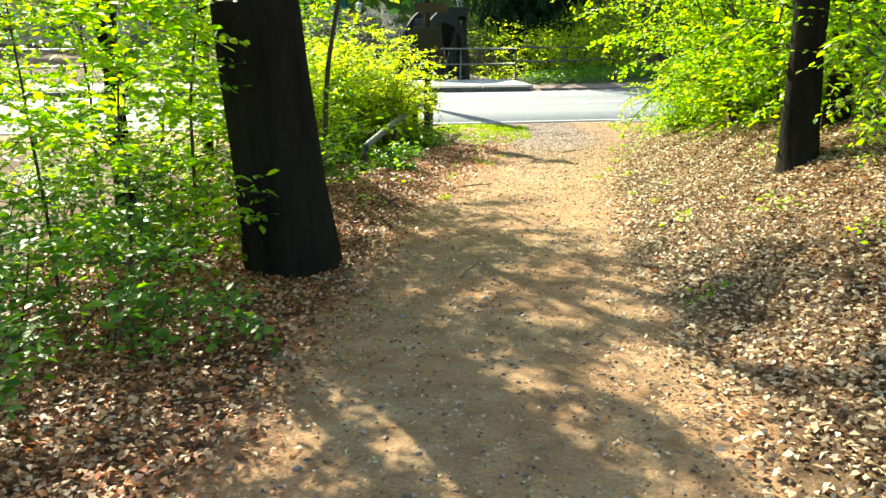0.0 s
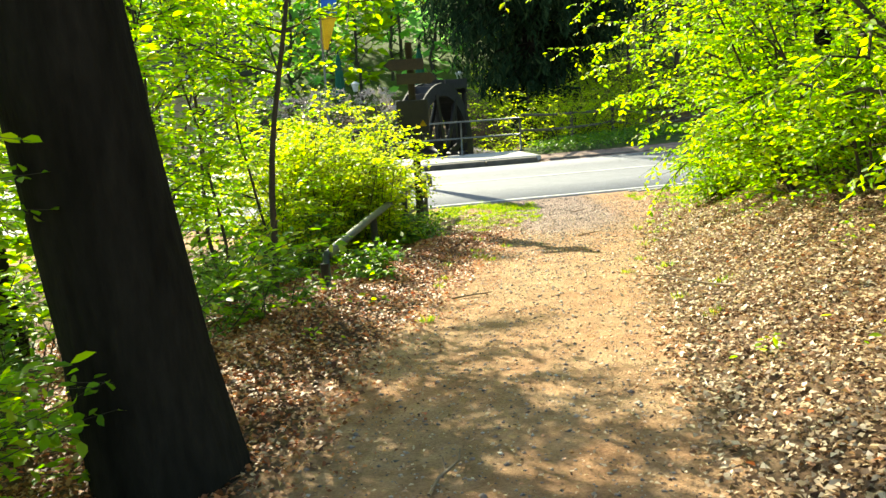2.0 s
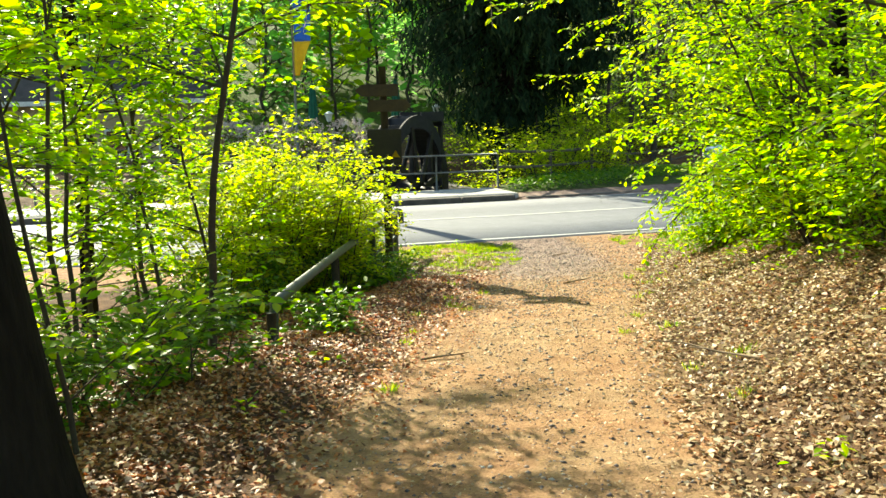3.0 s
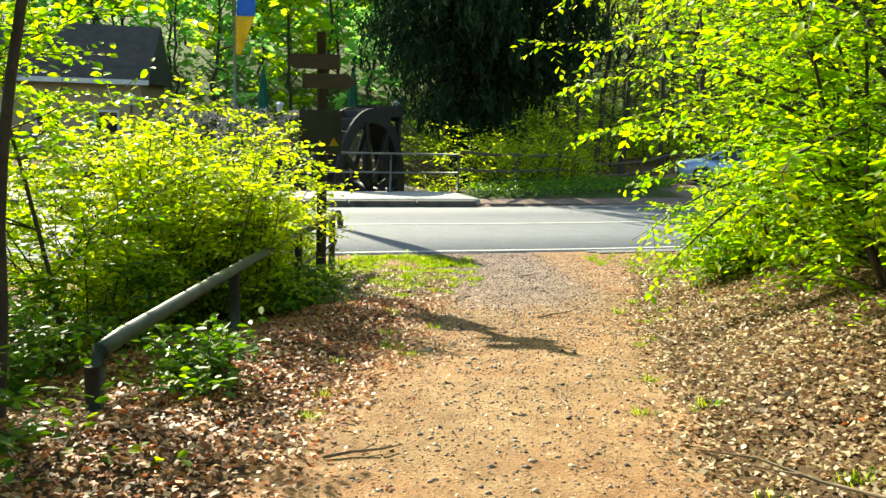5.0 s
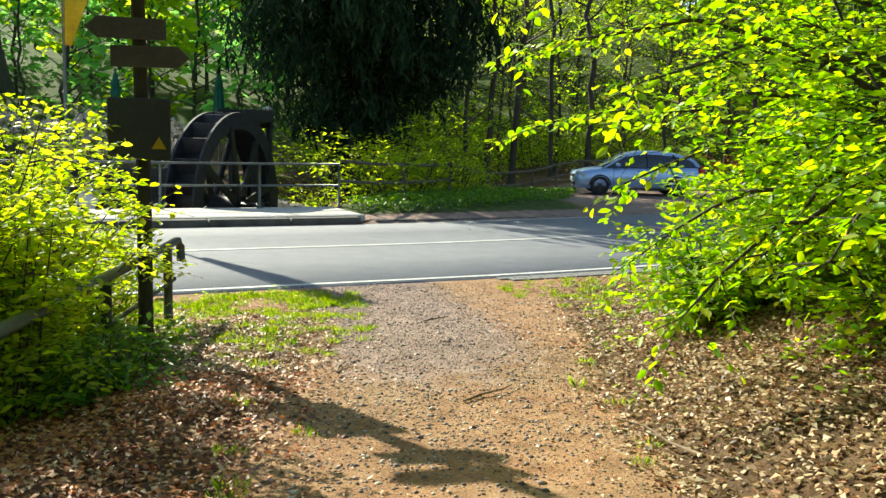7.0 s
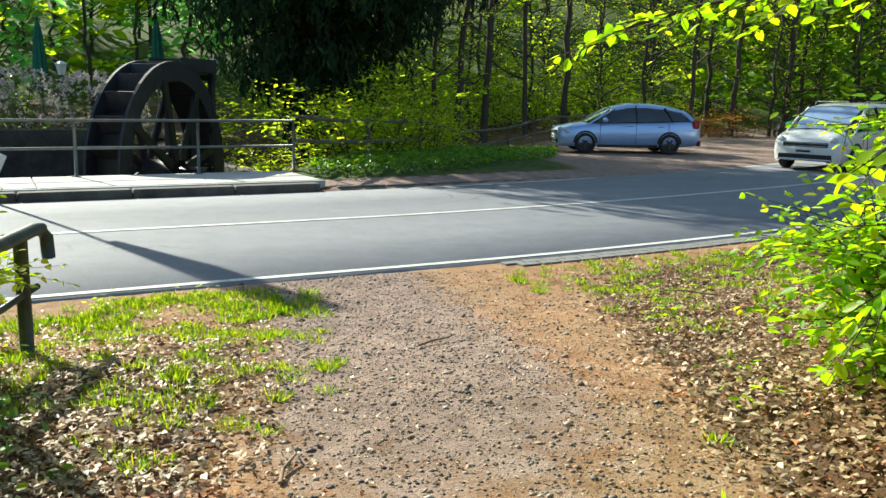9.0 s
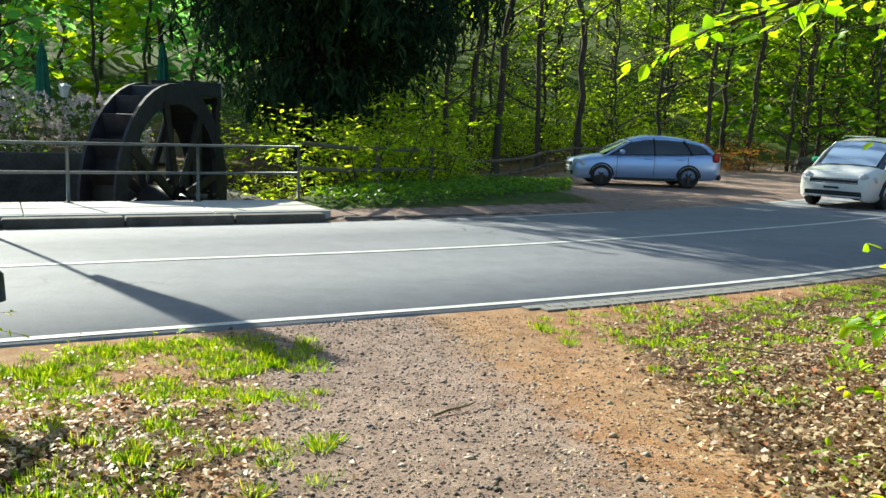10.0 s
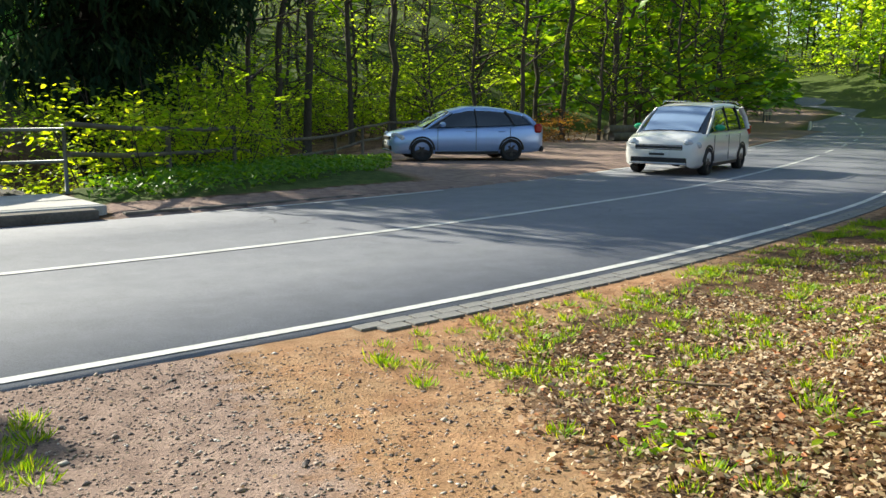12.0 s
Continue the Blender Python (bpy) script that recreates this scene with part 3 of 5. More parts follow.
part("lower_rail", tube_mesh("lower_rail", [(low, [0.022] * len(low))], M_DARKSTEEL, 8), M_DARKSTEEL, handrail)

sx, sy = -0.30, 16.12
sz = hz(sx, sy)
signpost = thing("signpost", (sx, sy, sz), "old wooden signpost with a dark board and brown arrow boards", "signpost", rz=-6)
part("post", tube_mesh("post", [([(0, 0, -0.2), (0.005, 0, 1.5), (-0.02, 0, 3.06 - sz)], [0.065, 0.06, 0.055])], M_POST, 9), M_POST, signpost)
part("board", bm_box((0.50, 0.035, 0.50), (0.0, -0.1, 1.92 - sz), 0.01), M_SIGN, signpost, "dark brown wooden notice board")
bm = bmesh.new()
bm.faces.new([bm.verts.new(v) for v in ((0.10, -0.121, 1.76 - sz), (0.22, -0.121, 1.76 - sz), (0.16, -0.121, 1.86 - sz))])
part("mark", bmesh.ops.extrude_face_region(bm, geom=list(bm.faces)) and bm, M_YELLOW, signpost, "small orange triangle mark")


def arrow_board(length, h, flip):
    bm = bmesh.new()
    s = -1 if flip else 1
    prof = [(-length * 0.35 * s, -h / 2), (length * 0.5 * s, -h / 2), (length * 0.65 * s, 0), (length * 0.5 * s, h / 2), (-length * 0.35 * s, h / 2)]
    a = [bm.verts.new((x, -0.012, z)) for x, z in prof]
    b = [bm.verts.new((x, 0.012, z)) for x, z in prof]
    bm.faces.new(a)
    bm.faces.new(b[::-1])
    for i in range(5):
        bm.faces.new((a[i], b[i], b[(i + 1) % 5], a[(i + 1) % 5]))
    bmesh.ops.recalc_face_normals(bm, faces=bm.faces)
    return bm


for zz, ln, fl in ((2.72, 0.62, True), (2.5, 0.64, False)):
    ob = part("arrow_board", arrow_board(ln, 0.17, fl), M_ARROW, signpost, "brown painted wooden arrow board")
    ob.matrix_basis = pose(0, -0.085, zz - sz, 0, 0, 8 if fl else -6)

# ---------------- water wheel and stream ----------------
stream = mesh_of("water", [(-7.4, 27.5, -1.45), (3.4, 29.8, -1.45), (3.0, 44, -1.45), (-7.4, 44, -1.45)], [(0, 1, 2, 3)], M_WATER)
tagged(new("water", stream), "dark shaded stream water below the mill wheel", "water", kind="structure")


def water_wheel():
    R, w, nb = 2.42, 0.72, 24
    th = thing("water_wheel", (-0.28, 31.4, -0.10), "large dark wooden mill water wheel with paddles", "water wheel", rz=66)
    # the wheel's plane is local x-z; its axle is local y
    def ring(r0, r1, y0, y1, seg=48):
        V, Fc = [], []
        for i in range(seg):
            t = 2 * math.pi * i / seg
            for r in (r0, r1):
                for yy in (y0, y1):
                    V.append((r * math.cos(t), yy, r * math.sin(t)))
        for i in range(seg):
            a, b = 4 * i, 4 * ((i + 1) % seg)
            Fc += [(a, b, b + 1, a + 1), (a + 2, a + 3, b + 3, b + 2), (a, a + 2, b + 2, b), (a + 1, b + 1, b + 3, a + 3)]
        return V, Fc
    for y0 in (-w / 2 - 0.03, w / 2 - 0.03):
        part("rim", mesh_of("rim", *ring(R - 0.42, R, y0, y0 + 0.06), M_WHEELRIM), M_WHEELRIM, th)
    part("drum", mesh_of("drum", *ring(R - 0.44, R - 0.40, -w / 2 + 0.03, w / 2 - 0.03), M_WETWOOD), M_WETWOOD, th)
    for i in range(nb):
        t = 2 * math.pi * i / nb
        m = Matrix.Rotation(-t, 4, "Y") @ Matrix.Translation((R - 0.2, 0, 0)) @ Matrix.Rotation(radians(28), 4, "Y")
        part("paddle", bm_box((0.40, w - 0.07, 0.03), (0, 0, 0), 0.004, m), M_WHEELRIM, th)
    for yy in (-w / 2 - 0.02, w / 2 + 0.02):
        for i in range(8):
            t = 2 * math.pi * (i + 0.3) / 8
            m = Matrix.Translation((0, yy, 0)) @ Matrix.Rotation(-t, 4, "Y") @ Matrix.Translation(((R - 0.3) / 2, 0, 0))
            part("spoke", bm_box((R - 0.3, 0.07, 0.20), (0, 0, 0), 0.008, m), M_WETWOOD, th)
    part("axle", tube_mesh("axle", [([(0, -1.1, 0), (0, 1.1, 0)], [0.16, 0.16])], M_WETWOOD, 12), M_WETWOOD, th)
    part("hub", tube_mesh("hub", [([(0, -w / 2 - 0.1, 0), (0, w / 2 + 0.1, 0)], [0.3, 0.3])], M_WETWOOD, 14), M_WETWOOD, th)
    return th


wheel = water_wheel()
flume = thing("flume", (0.35, 32.9, 2.12), "dark wooden water chute above the mill wheel", "flume", rz=60)
part("bed", bm_box((1.5, 0.8, 0.06), (-0.3, 0, 0), 0.01), M_WETWOOD, flume)
for yy in (-0.4, 0.4):
    part("side_board", bm_box((1.5, 0.05, 0.32), (-0.3, yy, 0.14), 0.01), M_WHEELRIM, flume)
for xx in (-0.45, 0.3):
    for yy in (-0.36, 0.36):
        part("trestle_post", bm_box((0.14, 0.14, 3.8), (xx, yy, -1.93), 0.01), M_WETWOOD, flume)
    part("trestle_beam", bm_box((0.14, 0.95, 0.14), (xx, 0, -0.12), 0.01), M_WETWOOD, flume)

pit_wall = tagged(new("retaining_wall"), "dark rubble stone walls lining the mill stream", "wall", kind="structure")


def wall_between(p, q, z0, z1, t=0.35):
    d = Vector((q[0] - p[0], q[1] - p[1], 0)).normalized()
    n = Vector((-d.y, d.x, 0)) * t
    return prism([p, q, (q[0] + n.x, q[1] + n.y), (p[0] + n.x, p[1] + n.y)], z0, z1, 0.03)


part("wall_run", wall_between((-7.6, 26.4), (-7.6, 40.0), -1.7, 0.55), M_WALL, pit_wall)
part("wall_run", wall_between((2.4, 30.2), (0.9, 36.4), -1.7, -0.15), M_WALL, pit_wall)
part("wall_run", wall_between((-7.2, 25.75), (2.6, 28.2), -1.7, 0.10, 0.2), M_WALL, pit_wall)
part("wall_run", wall_between((-7.6, 36.5), (-1.6, 38.0), -1.7, 0.55), M_WALL, pit_wall)


# ---------------- plants ----------------
def unit(v):
    return v / (np.linalg.norm(v) + 1e-9)


def bent(rng, p, d, length, n, wobble, lift):
    """A wavering line from p along d."""
    pts, d = [np.array(p, float)], unit(np.array(d, float))
    for _ in range(n):
        d = unit(d + rng.normal(0, wobble, 3) + np.array((0, 0, lift)))
        pts.append(pts[-1] + d * length / n)
    return pts


def spray(rng, pts, step, size, out, droop=0.0, flat=0.6):
    """Leaves left and right of a twig, nearly level, as beech holds them. Adds (place, along, normal, size) to out."""
    side = rng.choice((-1, 1))
    for a, b in zip(pts[:-1], pts[1:]):
        L = np.linalg.norm(b - a)
        n = max(1, int(L / step))
        d = unit(b - a)
        s = unit(np.cross((0, 0, 1), d) + 1e-6)
        for k in range(n):
            side = -side
            p = a + d * L * (k + rng.random()) / n
            al = unit(0.55 * d + side * s * 0.9 + np.array((0, 0, rng.normal(-droop, 0.25))))
            no = unit(np.array((rng.normal(0, flat), rng.normal(0, flat), 1.0)))
            z = size * rng.uniform(0.65, 1.2)
            out.append((p + al * z * 1.15, al, no, z))


def leaves_of(name, out, mat, template=LEAF_T):
    c, a, n, s = zip(*out)
    return leaf_mesh(name, c, a, n, s, mat, template)


def woody(name, base, label, category, seed, stems, leaf, leaf_mat, bark, group="", step=0.05, twig=(0.35, 0.8), twigs=7, fork=5, droop=0.15, spread=1.0, first=0.2, bare=True):
    """A shrub or tree: stems of (offset, direction, length, radius), branches, twigs and leaves."""
    rng = np.random.default_rng(seed)
    th = thing(name, (*base, hz(*base)), label, category, group)
    wood, out = [], []
    for off, d, length, r in stems:
        n = max(6, int(length / 0.35))
        P = bent(rng, (*off, -0.1), d, length + 0.1, n, 0.07, 0.03)
        part("stem", tube_mesh("stem", [(P, list(np.linspace(r, r * 0.25, len(P))))], bark, 7), bark, th)
        for k in range(fork):
            i = int(len(P) * (first + (0.98 - first) * (k + rng.random()) / fork))
            i = min(i, len(P) - 2)
            az = rng.uniform(0, 2 * math.pi)
            bl = length * rng.uniform(0.25, 0.45) * spread * (1.15 - 0.6 * i / len(P))
            bd = np.array((math.cos(az), math.sin(az), rng.uniform(0.1, 0.6)))
            B = bent(rng, P[i], bd, bl, 5, 0.12, -0.02)
            wood.append((B, list(np.linspace(r * 0.4, r * 0.12, len(B)))))
            for _ in range(twigs):
                j = rng.integers(1, len(B) - 1)
                t = bent(rng, B[j], unit(B[j + 1] - B[j]) + rng.normal(0, 0.6, 3) * (1, 1, 0.35), rng.uniform(*twig), 3, 0.12, -droop * 0.4)
                if bare:
                    wood.append(([t[0], t[-1]], [r * 0.10 + 0.0015, 0.0012]))
                spray(rng, t, step, leaf, out, droop)
            spray(rng, B[2:], step, leaf, out, droop)
    tagged(part("twig", tube_mesh("twig", wood, bark, 3), bark, th), kind="stuff")
    tagged(part("foliage", leaves_of("foliage", out, leaf_mat), leaf_mat, th), kind="stuff")
    return th


def trunk_tree(name, base, label, seed, r, height_, lean, bark, category="tree", flare=1.35, wob=0.012, sides=18, group=""):
    rng = np.random.default_rng(seed)
    th = thing(name, (*base, hz(*base)), label, category, group)
    n = 16
    P, R = [], []
    for i in range(n + 1):
        t = i / n
        z = -0.25 + (height_ + 0.25) * t
        P.append((lean[0] * z + rng.normal(0, wob) * (i > 2), lean[1] * z + rng.normal(0, wob) * (i > 2), z))
        R.append(r * (1 - 0.55 * t) * (1 + (flare - 1) * math.exp(-max(z, 0) / 0.35)))
    V, Fc = tubes_data([(P, R)], sides)
    V = [(x + 0.012 * math.sin(9 * z + 3 * x), y + 0.012 * math.sin(7 * z + 5 * x), z) for x, y, z in V]
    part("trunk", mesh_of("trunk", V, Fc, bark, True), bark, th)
    return th, P, R


def crown(th, P, seed, z0, limbs, reach, leaf, mat, bark, twigs=10, step=0.16, up=0.25):
    rng = np.random.default_rng(seed)
    wood, out = [], []
    H = P[-1][2]
    for k in range(limbs):
        z = z0 + (H - z0) * (k + rng.random()) / limbs
        p = np.array([np.interp(z, [q[2] for q in P], [q[j] for q in P]) for j in range(3)])
        az = rng.uniform(0, 2 * math.pi)
        L = reach * rng.uniform(0.6, 1.1) * (1.1 - 0.7 * (z - z0) / (H - z0))
        B = bent(rng, p, (math.cos(az), math.sin(az), up + rng.uniform(0, 0.4)), L, 6, 0.12, 0.02)
        wood.append((B, list(np.linspace(0.05, 0.012, len(B)))))
        for _ in range(twigs):
            j = rng.integers(2, len(B) - 1)
            t = bent(rng, B[j], unit(B[j + 1] - B[j]) + rng.normal(0, 0.7, 3) * (1, 1, 0.4), L * rng.uniform(0.2, 0.45), 3, 0.15, 0.0)
            if leaf < 0.08:
                wood.append(([t[0], t[-1]], [0.012, 0.004]))
            spray(rng, t, step, leaf, out, 0.1, 0.6)
    tagged(part("limb", tube_mesh("limb", wood, bark, 3), bark, th), kind="stuff")
    tagged(part("crown", leaves_of("crown", out, mat), mat, th), kind="stuff")


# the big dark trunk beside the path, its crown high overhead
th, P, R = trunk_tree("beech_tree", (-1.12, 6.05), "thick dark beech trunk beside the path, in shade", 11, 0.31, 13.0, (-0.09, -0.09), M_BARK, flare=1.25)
crown(th, P, 12, 6.0, 16, 4.5, 0.07, M_LEAF, M_TWIG, 10, 0.09)
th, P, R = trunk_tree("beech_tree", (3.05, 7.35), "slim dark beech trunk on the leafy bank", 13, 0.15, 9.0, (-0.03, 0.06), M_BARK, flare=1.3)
crown(th, P, 14, 4.0, 10, 2.6, 0.06, M_LEAF, M_TWIG, 8, 0.08)

# added tree: its crown stays out of view and dapples the path
th, P, R = trunk_tree("beech_tree", (-3.7, 13.4), "added tall beech whose unseen crown shades the path", 15, 0.09, 9.6, (0.02, -0.01), M_BARK, flare=1.3)
crown(th, P, 16, 5.4, 16, 2.5, 0.06, M_LEAF_D, M_TWIG, 9, 0.08)

# saplings left of the path
rng0 = np.random.default_rng(5)
SAP = [(-2.1, 9.3, 4.0, 0.022), (-2.6, 10.8, 4.6, 0.024), (-3.3, 9.6, 3.8, 0.02), (-1.9, 12.2, 3.6, 0.02), (-3.4, 12.4, 4.2, 0.022),
       (-2.2, 7.4, 3.2, 0.018), (-3.1, 7.9, 3.4, 0.02), (-4.3, 10.6, 4.0, 0.022), (-2.15, 5.5, 2.2, 0.014), (-2.8, 5.9, 2.6, 0.016), (-4.2, 7.0, 3.4, 0.02), (-5.4, 9.0, 4.0, 0.022), (-2.3, 9.6, 3.8, 0.022), (-2.3, 11.4, 4.4, 0.026), (-1.95, 10.8, 4.0, 0.02), (-2.8, 12.6, 4.6, 0.024), (-1.5, 7.6, 3.0, 0.016)]
for i, (x, y, h, r) in enumerate(SAP):
    woody("beech_sapling", (x, y), "slender beech sapling with fresh bright green leaves", "sapling", 100 + i,
          [((0, 0), (rng0.normal(0, 0.12), rng0.normal(0, 0.12), 1), h, r)], 0.040, M_LEAF, M_TWIG, "saplings beside the path", 0.042, (0.3, 0.75), 11, 15, 0.12, 0.9, 0.12)
woody("beech_sapling", (-1.45, 10.1), "young beech with a dark bare lower stem beside the handrail", "sapling", 99,
      [((0, 0), (0.05, 0.08, 1), 4.6, 0.036)], 0.040, M_LEAF, M_TWIG, "saplings beside the path", 0.042, (0.3, 0.75), 11, 14, 0.12, 0.9, 0.42)
# low shrubs left, along the handrail and by the road
SHR = [(-1.7, 13.7, 2.1), (-1.3, 14.7, 1.9), (-1.75, 15.8, 2.0), (-1.1, 16.0, 1.6), (-1.95, 12.9, 1.6), (-1.5, 17.0, 1.2), (-1.85, 13.6, 1.7), (-1.5, 15.3, 1.8), (-1.15, 14.9, 1.4), (-0.85, 16.7, 1.0), (-1.4, 14.2, 2.0), (-1.0, 14.2, 1.4), (-1.75, 15.1, 2.3), (-1.6, 14.5, 2.3)]
for i, (x, y, h) in enumerate(SHR):
    r = np.random.default_rng(300 + i)
    st = [((r.normal(0, 0.12), r.normal(0, 0.12)), (r.normal(0, 0.4), r.normal(0, 0.4), 1), h * r.uniform(0.75, 1.1), 0.011) for _ in range(11)]
    woody("hornbeam_shrub", (x, y), "bushy shrub with fresh yellow-green leaves beside the handrail", "shrub", 320 + i, st, 0.034, M_LEAF_Y, M_TWIG, "shrubs by the road", 0.04, (0.2, 0.45), 7, 7, 0.1, 0.9, 0.06)
# dark low undergrowth at the left foot, its shade partly in the leaf colour
UND = [(-1.5, 9.2, 0.7), (-2.0, 8.3, 0.8), (-2.4, 6.6, 0.9), (-1.9, 4.6, 0.8), (-2.6, 4.2, 1.0), (-3.0, 5.2, 1.2), (-2.2, 10.8, 0.6), (-2.0, 12.0, 0.7), (-3.6, 6.2, 1.2), (-2.9, 8.9, 0.9), (-3.8, 8.6, 1.1), (-1.5, 13.4, 0.8), (-1.15, 17.6, 0.5), (-2.3, 3.2, 0.8), (-0.45, 14.4, 0.4), (-0.35, 15.1, 0.45), (-0.55, 10.7, 0.24), (-2.1, 11.3, 0.6), (-1.6, 12.4, 0.8), (-1.5, 14.2, 0.9)]
for i, (x, y, h) in enumerate(UND):
    r = np.random.default_rng(400 + i)
    st = [((r.normal(0, 0.2), r.normal(0, 0.2)), (r.normal(0, 0.6), r.normal(0, 0.6), 1), h * r.uniform(0.7, 1.1), 0.007) for _ in range(7)]
    woody("low_shrub", (x, y), "low green undergrowth shrub on leaf litter", "shrub", 420 + i, st, 0.036, M_LEAF_D, M_TWIG, "undergrowth", 0.042, (0.15, 0.35), 6, 5, 0.1, 0.9, 0.05)
# the large beech shrubs hanging over the right side of the path
RSH = [(4.0, 10.6, 3.2), (4.3, 12.0, 3.4), (4.75, 13.5, 2.9), (4.5, 9.2, 3.8), (5.3, 11.2, 4.6), (5.7, 14.6, 2.2), (4.4, 7.9, 3.2), (5.9, 13.2, 3.6), (5.6, 9.2, 4.6), (6.8, 12.2, 4.4), (6.6, 7.4, 4.6), (3.85, 9.7, 1.3), (3.95, 11.4, 1.2), (4.3, 12.8, 1.2), (4.9, 14.2, 1.0), (4.45, 14.2, 1.1), (4.25, 14.5, 0.7)]
for i, (x, y, h) in enumerate(RSH):
    r = np.random.default_rng(500 + i)
    st = [((r.normal(0, 0.12), r.normal(0, 0.12)), (r.normal(-0.22, 0.4), r.normal(0, 0.4), 1), h * r.uniform(0.75, 1.1), 0.018) for _ in range(5)]
    woody("beech_shrub", (x, y), "spreading beech shrub with sunlit yellow-green leaves on the bank", "shrub", 520 + i, st, 0.036, M_LEAF, M_TWIG, "beech shrubs on the bank", 0.042, (0.3, 0.65), 9, 8, 0.2, 0.74, 0.06)


def bough_tree(base, tips, seed, label):
    """A tree whose long boughs reach out over the path to the given tips."""
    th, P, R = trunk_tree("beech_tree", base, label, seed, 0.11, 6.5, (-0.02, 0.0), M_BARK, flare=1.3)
    rng = np.random.default_rng(seed)
    o = np.array((*base, hz(*base)))
    wood, out = [], []
    for tx, ty, tz in tips:
        tip = np.array((tx, ty, tz)) - o
        s = np.array((np.interp(max(tip[2] - 0.5, 0.4), [q[2] for q in P], [q[0] for q in P]), 0, max(tip[2] - 0.5, 0.4)))
        B = [s + (tip - s) * t + np.array((0, 0, 0.35 * math.sin(math.pi * t))) + rng.normal(0, 0.04, 3) * (0 < t < 1) for t in np.linspace(0, 1, 9)]
        part("bough", tube_mesh("bough", [(B, list(np.linspace(0.03, 0.005, 9)))], M_TWIG, 6), M_TWIG, th)
        for j in range(2, 9):
            for _ in range(4):
                d = unit(B[j] - B[j - 1])
                t = bent(rng, B[j], d * 0.8 + rng.normal(0, 0.7, 3) * (1, 1, 0.3), rng.uniform(0.3, 0.75) * (1.1 - 0.06 * j), 3, 0.12, -0.06)
                wood.append(([t[0], t[-1]], [0.004, 0.0015]))
                spray(rng, t, 0.042, 0.037, out, 0.25)
        spray(rng, B[4:], 0.042, 0.037, out, 0.25)
    tagged(part("twig", tube_mesh("twig", wood, M_TWIG, 3), M_TWIG, th), kind="stuff")
    tagged(part("foliage", leaves_of("foliage", out, M_LEAF), M_LEAF, th), kind="stuff")


bough_tree((4.7, 12.7), [(1.75, 12.8, 2.75), (1.9, 11.4, 2.95), (2.3, 13.9, 2.5), (2.6, 14.8, 2.0), (2.1, 13.4, 3.3), (1.6, 10.8, 3.5), (2.6, 10.4, 1.9), (2.9, 11.6, 1.5), (3.2, 12.9, 1.3), (3.7, 14.3, 1.5), (3.2, 15.2, 2.7), (2.3, 12.2, 2.2), (4.3, 15.6, 1.0), (2.0, 9.8, 3.9), (3.3, 14.9, 3.3), (4.6, 15.8, 1.6), (2.9, 13.5, 1.2), (2.8, 12.6, 1.05), (2.7, 13.2, 1.7), (2.75, 12.9, 2.1), (3.4, 14.8, 2.4), (3.7, 15.0, 2.2), (0.85, 10.9, 3.4), (1.2, 11.6, 3.35), (1.1, 10.2, 3.65)], 31, "slim beech with long leafy boughs hanging over the path")
bough_tree((3.9, 8.6), [(1.9, 8.6, 3.4), (2.1, 7.4, 3.2), (2.3, 9.6, 2.9), (2.6, 7.9, 2.4), (2.9, 9.9, 2.0), (1.7, 9.4, 4.0), (3.0, 6.6, 2.4), (2.6, 5.8, 3.0), (3.2, 6.6, 1.8), (3.0, 5.8, 1.95), (3.6, 5.2, 1.7), (2.95, 7.6, 1.65), (3.5, 7.0, 1.6)], 33, "slim beech with leafy boughs over the bank")
bough_tree((-3.4, 9.0), [(-1.6, 8.4, 3.6), (-1.9, 10.2, 3.9), (-2.4, 7.6, 3.2), (-4.2, 7.6, 3.0), (-2.9, 6.6, 3.4), (-4.6, 10.0, 3.4)], 35, "slim beech with leafy boughs beside the path")


# ---------------- spruce ----------------
def spruce(base, H, reach, seed):
    """Dark tree whose boughs arch down and end in long hanging strands of needles."""
    rng = np.random.default_rng(seed)
    th, P, R = trunk_tree("spruce_tree", base, "tall dark spruce with hanging curtain-like branches beside the stream", seed, 0.48, H, (0.0, 0.0), M_BARK, flare=1.3)
    wood, out = [], []
    z = 2.6
    while z < H - 0.4:
        full = min(reach, 1.8 + (z - 2.6) * 0.75)
        L0 = full * (1.0 if z < 13 else (H - z + 1.0) / (H - 12.0))
        for k in range(7):
            az = rng.uniform(0, 2 * math.pi)
            L = L0 * rng.uniform(0.55, 1.12)
            d = np.array((math.cos(az), math.sin(az), 0.10))
            B = [np.array((0, 0, z)) + d * L * s + np.array((0, 0, -0.38 * L * s * s)) for s in np.linspace(0, 1, 7)]
            wood.append((B, list(np.linspace(0.045, 0.01, 7))))
            for j in range(int(4 + 5.5 * L)):
                u = math.sqrt(rng.random()) * 5.999
                i = int(u)
                p = B[i] + (B[i + 1] - B[i]) * (u - i) + np.array((rng.normal(0, 0.22), rng.normal(0, 0.22), 0))
                drop = rng.uniform(0.25, 1.0) * (0.6 + 0.12 * L)
                n = max(2, int(drop / 0.13))
                for m in range(n):
                    q = p + np.array((rng.normal(0, 0.05), rng.normal(0, 0.05), -drop * (m + rng.random()) / n))
                    al = unit(np.array((rng.normal(0, 0.55), rng.normal(0, 0.55), -1.0)))
                    out.append((q, al, unit(rng.normal(0, 1, 3)), rng.uniform(0.11, 0.24)))
        z += rng.uniform(0.15, 0.24) if z < 9 else rng.uniform(0.22, 0.34)
    for _ in range(2600):  # shaded shoots low on the trunk
        az, zz, rr = rng.uniform(0, 2 * math.pi), rng.uniform(0.2, 3.4), rng.uniform(0.3, 0.85)
